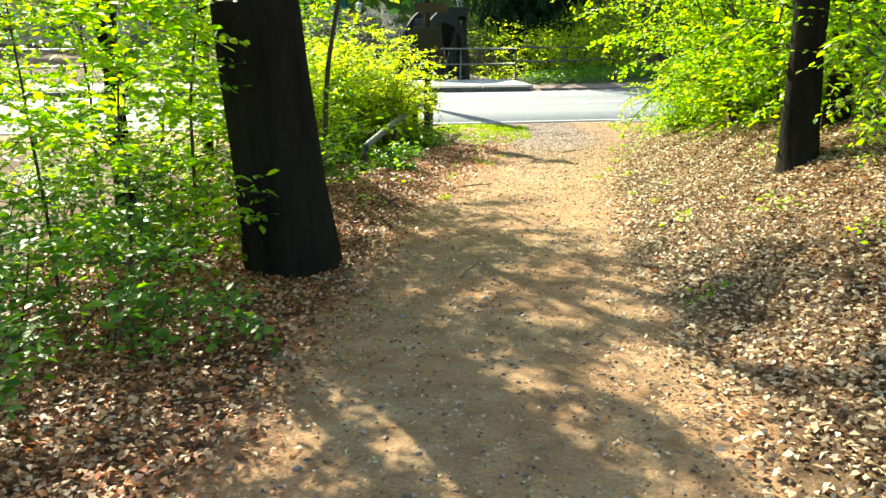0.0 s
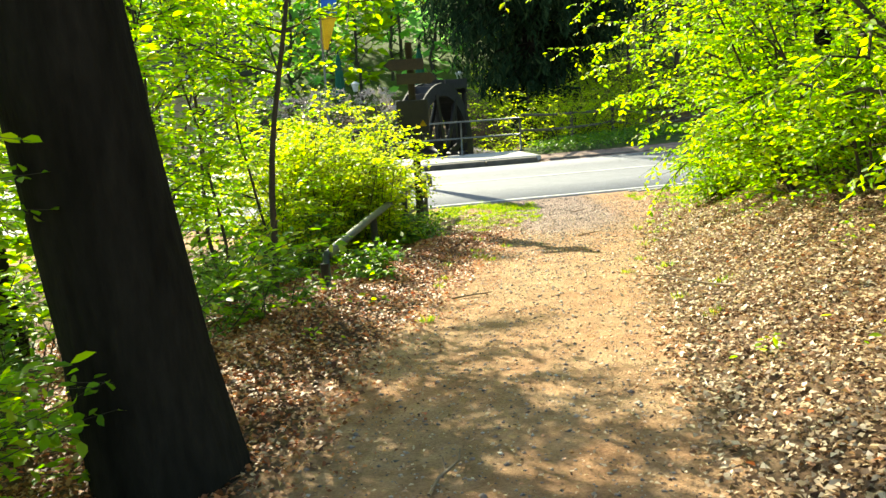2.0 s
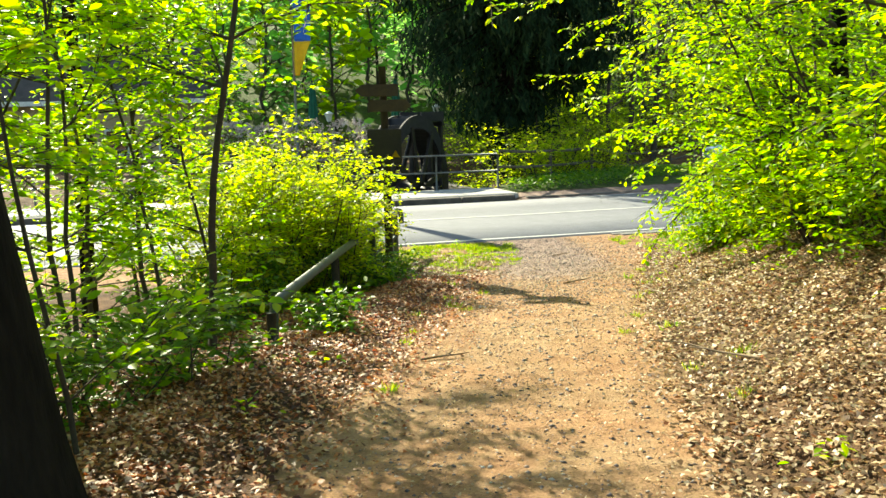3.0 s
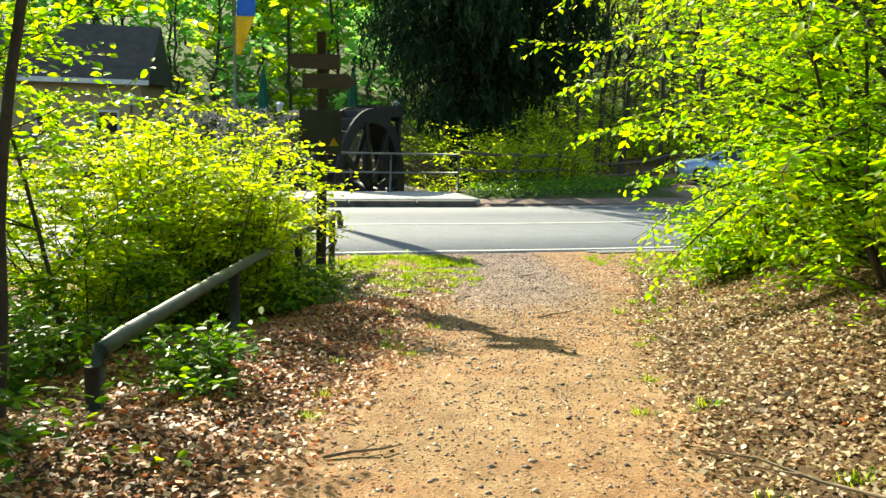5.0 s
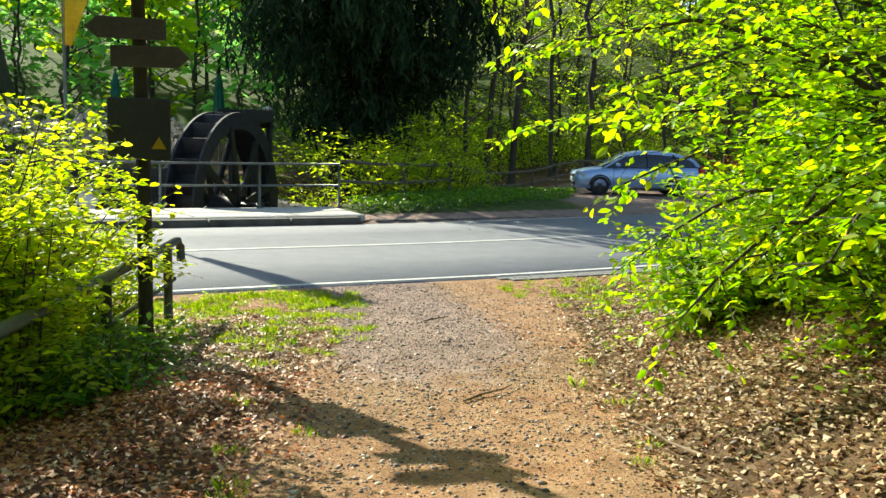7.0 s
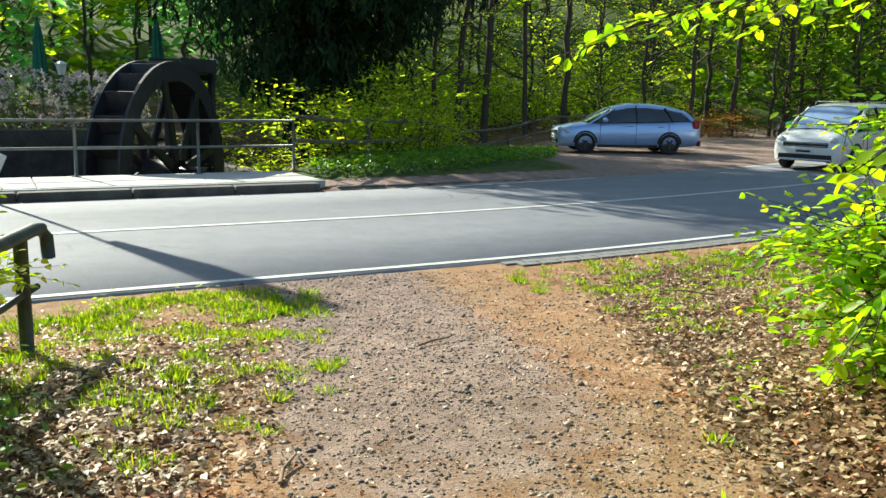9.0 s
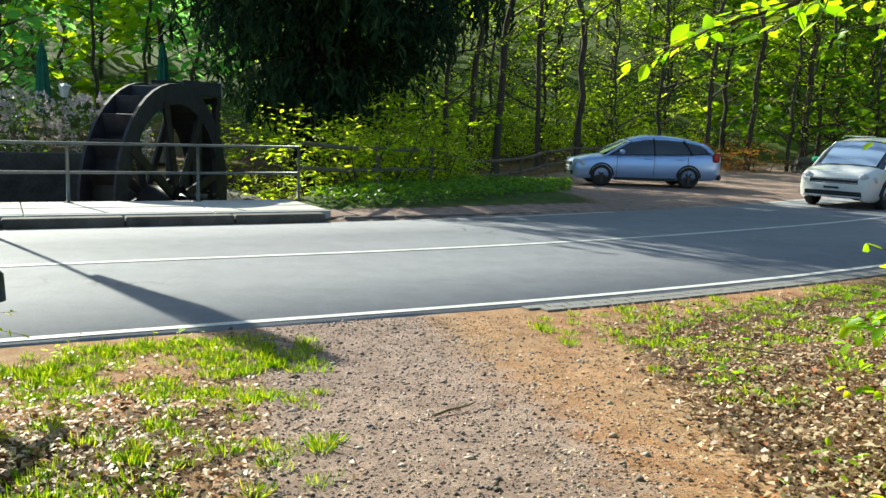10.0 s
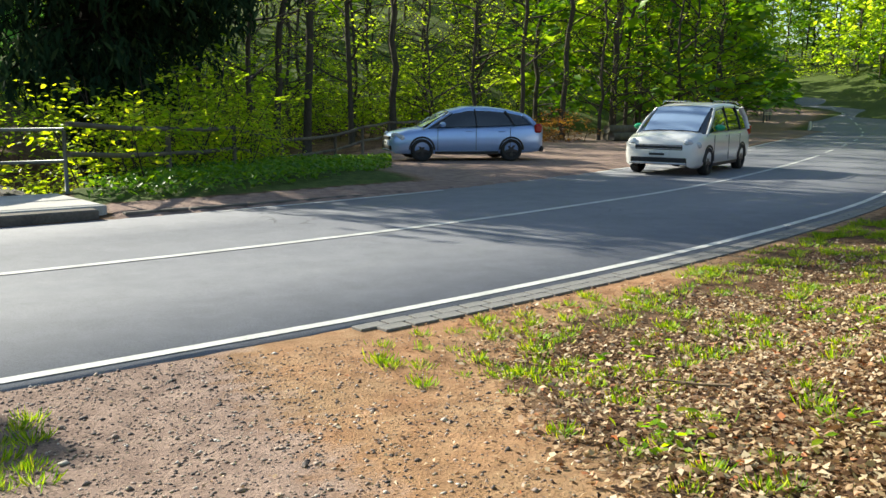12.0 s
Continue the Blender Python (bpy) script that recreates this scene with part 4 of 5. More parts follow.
        al = unit(np.array((math.cos(az), math.sin(az), rng.uniform(-1.6, -0.2))))
        out.append((np.array((math.cos(az) * rr, math.sin(az) * rr, zz)), al, unit(rng.normal(0, 1, 3)), rng.uniform(0.12, 0.3)))
    tagged(part("branch", tube_mesh("branch", wood, M_BARK, 4), M_BARK, th), kind="stuff")
    tagged(part("foliage", leaves_of("foliage", out, M_NEEDLE, BLADE_T * (1, 2.2, 1)), M_NEEDLE, th), kind="stuff")


spruce((3.8, 39.0), 21.0, 5.0, 22)


# ---------------- woodland on the far side ----------------
def wood_tree(seed, h, r, z0, reach, leaf, mat, limbs=14, twigs=8, step=0.2):
    th, P, R = trunk_tree("woodland_tree", (0, 0), "slender woodland tree with thin fresh spring leaves", seed, r, h, (np.random.default_rng(seed).normal(0, 0.03), 0.0), M_BARK2, wob=0.10, sides=7, group="woodland trees")
    crown(th, P, seed + 1, z0, limbs, reach, leaf, mat, M_TWIG, twigs, step)
    return th


KINDS = [wood_tree(600, 13, 0.09, 1.0, 3.0, 0.072, M_LEAF_FAR, 24, 10, 0.14), wood_tree(610, 16, 0.11, 1.6, 3.2, 0.072, M_LEAF_FAR, 22, 10, 0.14),
         wood_tree(620, 11, 0.06, 0.6, 2.8, 0.07, M_LEAF_FAR, 24, 10, 0.135), wood_tree(630, 15, 0.12, 4.0, 2.8, 0.07, M_LEAF_FAR, 14, 9, 0.2),
         # the last kind has dark leaves in place of shade near the far bend
         wood_tree(640, 13, 0.11, 0.7, 4.4, 0.36, M_LEAF_HAZE, 24, 8, 0.44), wood_tree(650, 15, 0.13, 0.8, 5.0, 0.50, M_LEAF_FAR, 24, 8, 0.44), wood_tree(660, 14, 0.16, 0.4, 4.6, 0.34, M_LEAF_D, 30, 9, 0.30)]
rng1 = np.random.default_rng(77)
# single stems that stand out: (x, y, kind)
SPOTS = [(8.3, 41.5, 1), (9.6, 43.0, 3), (11.3, 45.0, 3), (13.6, 46.5, 1), (15.8, 47.5, 3), (7.0, 42.5, 0), (18.0, 48.5, 2), (20.4, 49.0, 0), (22.6, 48.6, 1), (24.6, 48.2, 3), (26.3, 47.6, 0), (28.0, 48.6, 2), (29.8, 50.2, 1), (31.8, 51.5, 0), (33.5, 54.0, 2), (35.5, 56.5, 1), (31.0, 47.6, 2), (34.0, 49.6, 2), (37.5, 52.0, 2), (36.5, 54.5, 0), (40, 56, 2)]
spots = list(SPOTS)


def fill(n, xr, yr, kinds, gap, ok):
    tries = 0
    want = len(spots) + n
    while len(spots) < want and tries < 4000:
        tries += 1
        x, y = rng1.uniform(*xr), rng1.uniform(*yr)
        sd, _ = road_dist(np.array([x]), np.array([y]))
        if ok(x, y, sd[0] - HALF) and all((x - a) ** 2 + (y - b) ** 2 > gap * gap for a, b, _ in spots):
            spots.append((x, y, int(rng1.choice(kinds))))


fill(36, (6, 46), (45, 66), (0, 2, 2, 0), 3.0, lambda x, y, q: q > 15.5)
fill(30, (4, 80), (72, 104), (5, 5, 5), 5.0, lambda x, y, q: q > 10)
# far slope behind the wheel, mostly in the haze-tinted leaf colour
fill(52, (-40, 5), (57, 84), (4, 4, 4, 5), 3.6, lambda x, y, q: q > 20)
for i in range(34):
    a, d = radians(43 + 0.6 * i), rng1.uniform(92, 122) if i < 18 else rng1.uniform(62, 90)
    x, y = 1.8 + d * math.sin(a), 14.2 + d * math.cos(a)
    if abs(road_dist(np.array([x]), np.array([y]))[0][0]) > 7.5:
        spots.append((x, y, 6 if i % 2 else 5))
fill(12, (-90, 60), (100, 150), (4, 5), 9.0, lambda x, y, q: True)
fill(14, (60, 110), (60, 130), (6, 6, 5), 4.5, lambda x, y, q: abs(q + HALF) > 6.5)
for i in range(near_index(34), len(ROADC), 7):
    for off in (-9, -13.5, 10.5, 15):
        x, y = ROADC[i, :2] + ROADN[i] * (off + rng1.normal(0, 0.8))
        if road_dist(np.array([x]), np.array([y]))[0][0] * np.sign(off) > 7:
            spots.append((float(x), float(y), 6 if rng1.random() < 0.6 else 5))
fill(20, (86, 150), (92, 165), (6, 6, 5), 4.5, lambda x, y, q: abs(q + HALF) > 7)
fill(16, (30, 90), (18, 76), (6, 6, 5), 4.0, lambda x, y, q: q < -11)
fill(8, (62, 135), (66, 150), (6, 5, 6), 3.8, lambda x, y, q: abs(q + HALF) > 6.0)
# unseen trees added on the near side, only for shade and reflections
fill(6, (14, 34), (-6, 20), (0, 2), 4.0, lambda x, y, q: q < -13)
fill(5, (-45, -10), (-6, 10), (0, 2), 4.5, lambda x, y, q: q < -12)
used = set()
for i in range(12):
    a, d = radians(43.5 + 0.8 * i), 56 + 9 * (i % 3)
    x, y = 1.8 + d * math.sin(a), 14.2 + d * math.cos(a)
    if abs(road_dist(np.array([x]), np.array([y]))[0][0]) > 6.0:
        spots.append((x, y, 6))
for x, y, k in spots:
    s = rng1.uniform(0.85, 1.2)
    m = Matrix.Translation((x, y, hz(x, y))) @ Matrix.Rotation(rng1.uniform(0, 6.28), 4, "Z") @ Matrix.Diagonal((s, s, s * rng1.uniform(0.9, 1.15), 1))
    if k in used:
        copy_thing(KINDS[k], m)
    else:
        KINDS[k].matrix_basis = m
        used.add(k)


def under(seed, h, n, leaf, mat, label, name="woodland_shrub"):
    r = np.random.default_rng(seed)
    st = [((r.normal(0, 0.3), r.normal(0, 0.3)), (r.normal(0, 0.45), r.normal(0, 0.45), 1), h * r.uniform(0.7, 1.1), 0.014) for _ in range(n)]
    return woody(name, (0, 0), label, "shrub", seed + 1, st, leaf, mat, M_TWIG, "woodland undergrowth", 0.11, (0.3, 0.7), 4, 5, 0.1, 0.9, 0.08, bare=False)


UK = [under(700, 2.4, 8, 0.072, M_LEAF_FAR, "bright green understorey shrub at the wood's edge"), under(710, 1.5, 9, 0.05, M_LEAF_Y, "sunlit yellow-green shrub behind the fence"), under(720, 3.8, 8, 0.085, M_LEAF_FAR, "tall thin understorey shrub in the wood"), under(730, 1.3, 9, 0.06, M_RUSTLEAF, "rust-brown shrub at the edge of the car park")]
uspots = [(2.7, 30.3, 1), (3.7, 31.9, 1), (5.4, 33.4, 1), (6.4, 34.9, 1), (7.3, 36.4, 1), (4.4, 32.9, 1), (5.6, 35.6, 1), (6.6, 37.2, 1), (1.7, 31.8, 1), (2.3, 33.2, 1), (7.6, 39.4, 1), (8.2, 40.6, 0), (1.2, 34.8, 1), (5.2, 38.5, 0), (3.4, 31.2, 1), (4.9, 34.2, 1), (6.0, 36.4, 0), (2.0, 36.5, 1), (-0.2, 37.8, 1), (0.8, 39.5, 0), (22.4, 46.6, 3), (23.6, 46.4, 3)]
tries = 0
while len(uspots) < 143 and tries < 5000:
    tries += 1
    x, y = rng1.uniform(3, 52), rng1.uniform(38, 60)
    sd, _ = road_dist(np.array([x]), np.array([y]))
    q = sd[0] - HALF
    edge = 9.5 if x < 7 else 14.8
    if q < edge or q > edge + rng1.uniform(3, 18) or any((x - a) ** 2 + (y - b) ** 2 < 3.2 for a, b, _ in uspots):
        continue
    uspots.append((x, y, int(rng1.choice((0, 2, 2, 2, 1)))))
tries = 0
while len(uspots) < 155 and tries < 3000:
    tries += 1
    x, y = rng1.uniform(16, 110), rng1.uniform(15, 120)
    sd, _ = road_dist(np.array([x]), np.array([y]))
    q = sd[0] - HALF
    if (q > -HALF * 2 - 3.0 and q < 4.0) or (x < 60 and q > 0) or any((x - a) ** 2 + (y - b) ** 2 < 5 for a, b, _ in uspots):
        continue
    uspots.append((x, y, int(rng1.choice((0, 2)))))
for i in range(22):
    a, d = radians(44 + 0.8 * i), 84 - 0.9 * i
    x, y = 1.8 + d * math.sin(a), 14.2 + d * math.cos(a)
    if abs(road_dist(np.array([x]), np.array([y]))[0][0]) > 7.0:
        uspots.append((x, y, 2))
used = set()
for x, y, k in uspots:
    m = Matrix.Translation((x, y, hz(x, y))) @ Matrix.Rotation(rng1.uniform(0, 6.28), 4, "Z") @ Matrix.Diagonal((*([rng1.uniform(0.8, 1.25) * (1.9 if math.hypot(x, y) > 85 else 1.0)] * 3), 1))
    if k in used:
        copy_thing(UK[k], m)
    else:
        UK[k].matrix_basis = m
        used.add(k)


# ---------------- cars ----------------
def car(name, at, rz, label, paint_mat, prof, glass, length, width, wheels, tyre_r, mirror_mat, extra):
    """prof: side outline (x, bottom, belt, half width); glass: (x, z low, z high, half low, half high)."""
    th = thing(name, at, label, "car", rz=rz)

    def loft(sections, mat, nm, closed=True):
        V, Fc = [], []
        k = len(sections[0])
        for s in sections:
            V += s
        for i in range(len(sections) - 1):
            for j in range(k - 1):
                Fc.append((i * k + j, i * k + j + 1, (i + 1) * k + j + 1, (i + 1) * k + j))
        Fc.append(tuple(range(k))[::-1])
        Fc.append(tuple((len(sections) - 1) * k + j for j in range(k)))
        me = mesh_of(nm, V, Fc, mat, True)
        return part(nm, me, mat, th)

    def body_section(x, zb, zt, hw):
        pts = [(-hw * 0.86, zb), (-hw * 0.97, zb + 0.08), (-hw, zb + (zt - zb) * 0.45), (-hw * 0.985, zt - 0.12), (-hw * 0.93, zt - 0.02), (-hw * 0.55, zt + 0.035), (0, zt + 0.05)]
        pts += [(-y, z) for y, z in pts[-2::-1]]
        return [(x, y, z) for y, z in pts]

    xs = np.linspace(prof[0][0], prof[-1][0], 34)
    secs = [body_section(x, *[np.interp(x, [p[0] for p in prof], [p[i] for p in prof]) for i in (1, 2, 3)]) for x in xs]
    body = loft(secs, paint_mat, "body")

    def cabin_section(x, z0, z1, h0, h1):
        pts = [(-h0, z0), (-(h0 * 0.6 + h1 * 0.4), z0 + (z1 - z0) * 0.45), (-h1, z1 - 0.07), (-h1 * 0.8, z1 - 0.015), (0, z1 + 0.015)]
        pts += [(-y, z) for y, z in pts[-2::-1]]
        return [(x, y, z) for y, z in pts]

    xg = np.linspace(glass[0][0], glass[-1][0], 26)
    G = lambda x, i: np.interp(x, [g[0] for g in glass], [g[i] for g in glass])
    loft([cabin_section(x, *[G(x, i) for i in (1, 2, 3, 4)]) for x in xg], M_TINT, "glasshouse")
    # windscreen over the sloping front of the cabin, sky reflection in its colour
    V, Fc = [], []
    wx = np.linspace(glass[0][0] + 0.06, extra["roof"][0] - 0.02, 6)
    for x in wx:
        z1, h1 = G(x, 2), G(x, 4)
        for u in (-0.93, -0.8, -0.4, 0, 0.4, 0.8, 0.93):
            V.append((x - 0.012, h1 * u, z1 + 0.02 - 0.045 * max(0, abs(u) - 0.4)))
    for i in range(5):
        for j in range(6):
            Fc.append((i * 7 + j, i * 7 + j + 1, i * 7 + j + 8, i * 7 + j + 7))
    part("windscreen", mesh_of("windscreen", V, Fc, M_SCREEN_SKY, True), M_SCREEN_SKY, th, "sloping windscreen with the sky's reflection in its blue colour")
    # roof skin and pillars over the glass
    rx0, rx1 = extra["roof"]
    V, Fc = [], []
    rr = np.linspace(rx0, rx1, 16)
    for x in rr:
        z1, h1 = G(x, 2), G(x, 4)
        for y, z in ((-h1 * 1.03, z1 - 0.10), (-h1 * 1.02, z1 - 0.05), (-h1 * 0.8, z1 + 0.004), (0, z1 + 0.034), (h1 * 0.8, z1 + 0.004), (h1 * 1.02, z1 - 0.05), (h1 * 1.03, z1 - 0.10)):
            V.append((x, y, z))
    for i in range(len(rr) - 1):
        for j in range(6):
            Fc.append((i * 7 + j, i * 7 + j + 1, i * 7 + j + 8, i * 7 + j + 7))
    part("roof", mesh_of("roof", V, Fc, paint_mat, True), paint_mat, th)
    for s in (-1, 1):
        for x0, x1, wd, mt in extra["pillars"]:
            a = (x0, s * (G(x0, 3) + 0.004), G(x0, 1) - 0.02)
            m_ = ((x0 + x1) / 2, s * ((G((x0 + x1) / 2, 3) * 0.5 + G((x0 + x1) / 2, 4) * 0.5) + 0.012), (G(x0, 1) + G(x1, 2)) / 2)
            b = (x1, s * (G(x1, 4) + 0.008), G(x1, 2) - 0.06)
            mt_ = paint_mat if mt == "paint" else M_BLACK
            part("pillar", tube_mesh("pillar", [([a, m_, b], [wd] * 3)], mt_, 6), mt_, th)
        for wx in wheels:
            wy = s * (width / 2 - 0.10)
            tv, tf = [], []
            seg = 28
            ring_ = [(tyre_r * 0.66, 0.10), (tyre_r * 0.92, 0.105), (tyre_r, 0.07), (tyre_r, -0.07), (tyre_r * 0.92, -0.105), (tyre_r * 0.66, -0.10)]
            for i in range(seg):
                t = 2 * math.pi * i / seg
                tv += [(wx + r * math.cos(t), wy + o, tyre_r + r * math.sin(t)) for r, o in ring_]
            for i in range(seg):
                for j in range(6):
                    a, b = i * 6 + j, i * 6 + (j + 1) % 6
                    c, d = ((i + 1) % seg) * 6 + (j + 1) % 6, ((i + 1) % seg) * 6 + j
                    tf.append((a, b, c, d))
            whl = part("wheel", mesh_of("tyre", tv, tf, M_TYRE, True), M_TYRE, th, "black rubber tyre on an alloy rim")
            bm = bmesh.new()
            bmesh.ops.create_cone(bm, cap_ends=True, segments=24, radius1=tyre_r * 0.66, radius2=tyre_r * 0.66, depth=0.06, matrix=Matrix.Translation((wx, wy + s * 0.02, tyre_r)) @ Matrix.Rotation(radians(90), 4, "X"))
            part("hub_disc", bm, M_BLACK, whl)
            for k in range(5):
                t = 2 * math.pi * k / 5 + 0.3
                m = Matrix.Translation((wx, wy + s * 0.065, tyre_r)) @ Matrix.Rotation(t, 4, "Y") @ Matrix.Translation((tyre_r * 0.33, 0, 0))
                part("spoke", bm_box((tyre_r * 0.66, 0.03, 0.075), (0, 0, 0), 0.01, m), M_RIM, whl)
            # dark wheel arch, proud of the flank
            av = []
            af = []
            for i in range(15):
                t = math.pi * i / 14
                for r in (tyre_r * 1.0, tyre_r * 1.16):
                    av.append((wx + r * math.cos(t), s * (width / 2 + 0.004), tyre_r + r * math.sin(t)))
                    av.append((wx + r * math.cos(t), s * (width / 2 - 0.06), tyre_r + r * math.sin(t)))
            for i in range(14):
                a = i * 4
                af += [(a, a + 2, a + 6, a + 4), (a, a + 4, a + 5, a + 1), (a + 2, a + 3, a + 7, a + 6)]
            part("wheel_arch", mesh_of("arch", av, af, M_BLACK, True), M_BLACK, th)
        mx, mz = extra["mirror"]
        bm = bmesh.new()
        bmesh.ops.create_icosphere(bm, subdivisions=2, radius=1.0)
        bmesh.ops.scale(bm, vec=(0.09, 0.13, 0.075), verts=bm.verts)
        bmesh.ops.translate(bm, vec=(mx, s * (width / 2 + 0.08), mz), verts=bm.verts)
        part("mirror", bm, mirror_mat, th, "rounded door mirror")
        for dx in extra["handles"]:
            part("door_handle", bm_box((0.2, 0.025, 0.035), (dx, s * (width / 2 + 0.008), extra["handle_z"]), 0.01), paint_mat, th)
        part("sill", bm_box((wheels[1] - wheels[0] - 0.75, 0.05, 0.10), (sum(wheels) / 2, s * (width / 2 - 0.05), 0.24), 0.02), M_BLACK, th)
        fx, fz, fl = extra["headlight"]
        bm = bm_box((fl, 0.16, 0.15), (0, 0, 0), 0.05)
        bmesh.ops.transform(bm, matrix=Matrix.Translation((fx, s * (width / 2 - 0.19), fz)) @ Matrix.Rotation(radians(s * 38), 4, "Z") @ Matrix.Rotation(radians(12), 4, "Y"), verts=bm.verts)
        part("headlight", bm, M_LAMP, th, "clear glass headlight")
        bx, bz, bh = extra["tail"]
        part("tail_light", bm_box((0.22, 0.24, bh), (bx, s * (width / 2 - 0.13), bz), 0.05), M_RED, th, "red tail light")
        for cut in extra["cuts"]:
            part("door_gap", bm_box((0.012, 0.012, 0.62), (cut, s * (width / 2 - 0.002), 0.62), 0.003), M_BLACK, th)
    f0, b0 = prof[0][0], prof[-1][0]
    part("front_grille", bm_box((0.06, width * 0.62, 0.13), (f0 + 0.015, 0, extra["grille_z"]), 0.02), M_BLACK, th)
    for dz in (-0.035, 0.035):
        part("grille_bar", bm_box((0.03, width * 0.60, 0.016), (f0 - 0.012, 0, extra["grille_z"] + dz), 0.005), M_CHROME, th)
    part("lower_intake", bm_box((0.08, width * 0.74, 0.14), (f0 + 0.025, 0, 0.37), 0.03), M_BLACK, th)
    part("bumper_trim", bm_box((0.05, width * 0.74, 0.03), (f0 - 0.002, 0, 0.285), 0.008), M_CHROME, th)
    pl = part("number_plate", bm_box((0.02, 0.52, 0.11), (f0 - 0.012, 0, 0.50), 0.004), M_WHITE, th, "white number plate")
    part("plate_marks", bm_box((0.006, 0.36, 0.05), (f0 - 0.024, 0.03, 0.50), 0.002), M_BLACK, pl)
    part("rear_plate", bm_box((0.02, 0.52, 0.11), (b0 + 0.005, 0, 0.72), 0.004), M_WHITE, th)
    part("rear_bumper", bm_box((0.12, width * 0.86, 0.16), (b0 - 0.03, 0, 0.34), 0.04), M_BLACK, th)
    return th


# parked hatchback: x runs from the nose to the tail
HATCH = car("parked_car", (11.12, 36.95, hz(13.2, 36.4)), -13, "silver estate hatchback with sky-blue tinted paint, parked on the gravel", M_SILVER,
            [(0.0, 0.30, 0.62, 0.62), (0.12, 0.22, 0.74, 0.78), (0.5, 0.20, 0.84, 0.87), (1.2, 0.20, 0.93, 0.885), (2.5, 0.20, 0.96, 0.885), (3.8, 0.22, 1.0, 0.875), (4.25, 0.26, 1.02, 0.82), (4.42, 0.32, 0.98, 0.70)],
            [(0.85, 0.86, 0.90, 0.80, 0.62), (1.25, 0.93, 1.12, 0.84, 0.64), (1.7, 0.95, 1.39, 0.845, 0.63), (2.2, 0.96, 1.50, 0.845, 0.64), (2.8, 0.98, 1.50, 0.84, 0.63), (3.4, 1.0, 1.44, 0.83, 0.60), (3.95, 1.03, 1.32, 0.78, 0.56), (4.34, 1.02, 1.06, 0.70, 0.54)],
            4.42, 1.77, (0.86, 3.44), 0.32, M_SILVER,
            dict(roof=(1.68, 4.02), pillars=[(0.92, 1.75, 0.035, "paint"), (2.42, 2.40, 0.022, "black"), (3.52, 3.30, 0.03, "black"), (4.16, 3.85, 0.075, "paint")], mirror=(1.42, 1.02), handles=(2.2, 3.15),
                 handle_z=0.84, headlight=(0.22, 0.68, 0.42), tail=(4.24, 0.92, 0.26), cuts=(1.3, 2.4, 3.4), grille_z=0.62))
VAN = car("passenger_van", (14.95, 29.87, 0.015), 30, "white compact passenger van with green mirrors on the road", M_VANWHITE,
          [(0.0, 0.28, 0.72, 0.70), (0.10, 0.2, 0.82, 0.83), (0.5, 0.18, 0.93, 0.90), (1.1, 0.18, 1.02, 0.915), (2.5, 0.18, 1.03, 0.915), (3.9, 0.2, 1.05, 0.91), (4.4, 0.24, 1.06, 0.88), (4.53, 0.32, 1.02, 0.80)],
          [(0.72, 0.93, 0.98, 0.84, 0.70), (1.2, 1.0, 1.30, 0.875, 0.70), (1.75, 1.02, 1.60, 0.88, 0.70), (2.3, 1.03, 1.66, 0.88, 0.70), (3.6, 1.04, 1.67, 0.88, 0.69), (4.2, 1.05, 1.63, 0.86, 0.67), (4.46, 1.05, 1.12, 0.82, 0.66)],
          4.53, 1.83, (0.88, 3.66), 0.33, M_GREENCAP,
          dict(roof=(1.72, 4.25), pillars=[(0.80, 1.75, 0.035, "paint"), (2.42, 2.42, 0.022, "black"), (3.45, 3.45, 0.025, "black"), (4.33, 4.16, 0.06, "paint")], mirror=(1.32, 1.10), handles=(2.25, 3.2),
               handle_z=0.9, headlight=(0.19, 0.74, 0.46), tail=(4.40, 1.0, 0.3), cuts=(1.25, 2.42, 3.4), grille_z=0.66))
for s in (-1, 1):
    part("roof_rail", tube_mesh("roof_rail", [([(1.9, s * 0.62, 1.66), (2.0, s * 0.62, 1.72), (4.0, s * 0.60, 1.72), (4.15, s * 0.60, 1.66)], [0.018] * 4)], M_CHROME, 6), M_CHROME, VAN)


# ---------------- loose ground cover ----------------
rng2 = np.random.default_rng(9)


def patchy(x, y, s, k):
    return 0.5 + 0.5 * wave(x, y, s, k)


def scatter(n, x0, x1, y0, y1, keep):
    x, y = rng2.uniform(x0, x1, n), rng2.uniform(y0, y1, n)
    sd, _ = road_dist(x, y)
    m = rng2.random(n) < keep(x, y, -sd - HALF)
    return x[m], y[m]


def litter_keep(x, y, p):
    off = np.maximum(path_left(y) - x, x - path_right(y))  # distance off the path
    d = np.interp(off, [-1.2, -0.5, -0.15, 0.2, 0.45, 2.2, 4.2, 6.0], [0.07, 0.09, 0.22, 0.7, 1.0, 1.0, 0.9, 0.6])
    d = d * np.interp(y, [0, 8, 12], [1.25, 1.0, 0.85])
    grass = np.interp(p + 0.35 * wave(x, y, 1.7), [0.6, 1.5, 2.8, 3.4], [0.04, 0.3, 0.8, 1.0]) * np.where((x > 2.5) & (y > 12.5), 1.3, 0.9) * np.interp(x, [6.5, 11], [1.0, 0.5]) * np.interp(x, [-3.6, -2.2], [0.3, 1.0])
    return np.clip(d * (0.7 + 0.45 * patchy(x, y, 1.9, 0.7)), 0, 1) * grass * (p > 0.4)


x, y = scatter(900000, -3.6, 11.0, 0.8, 21.5, litter_keep)
k = len(x)
yaw = rng2.uniform(0, 2 * math.pi, k)
tilt = rng2.normal(0, 0.35, (k, 2))
al = np.stack([np.cos(yaw), np.sin(yaw), rng2.normal(0, 0.22, k)], 1)
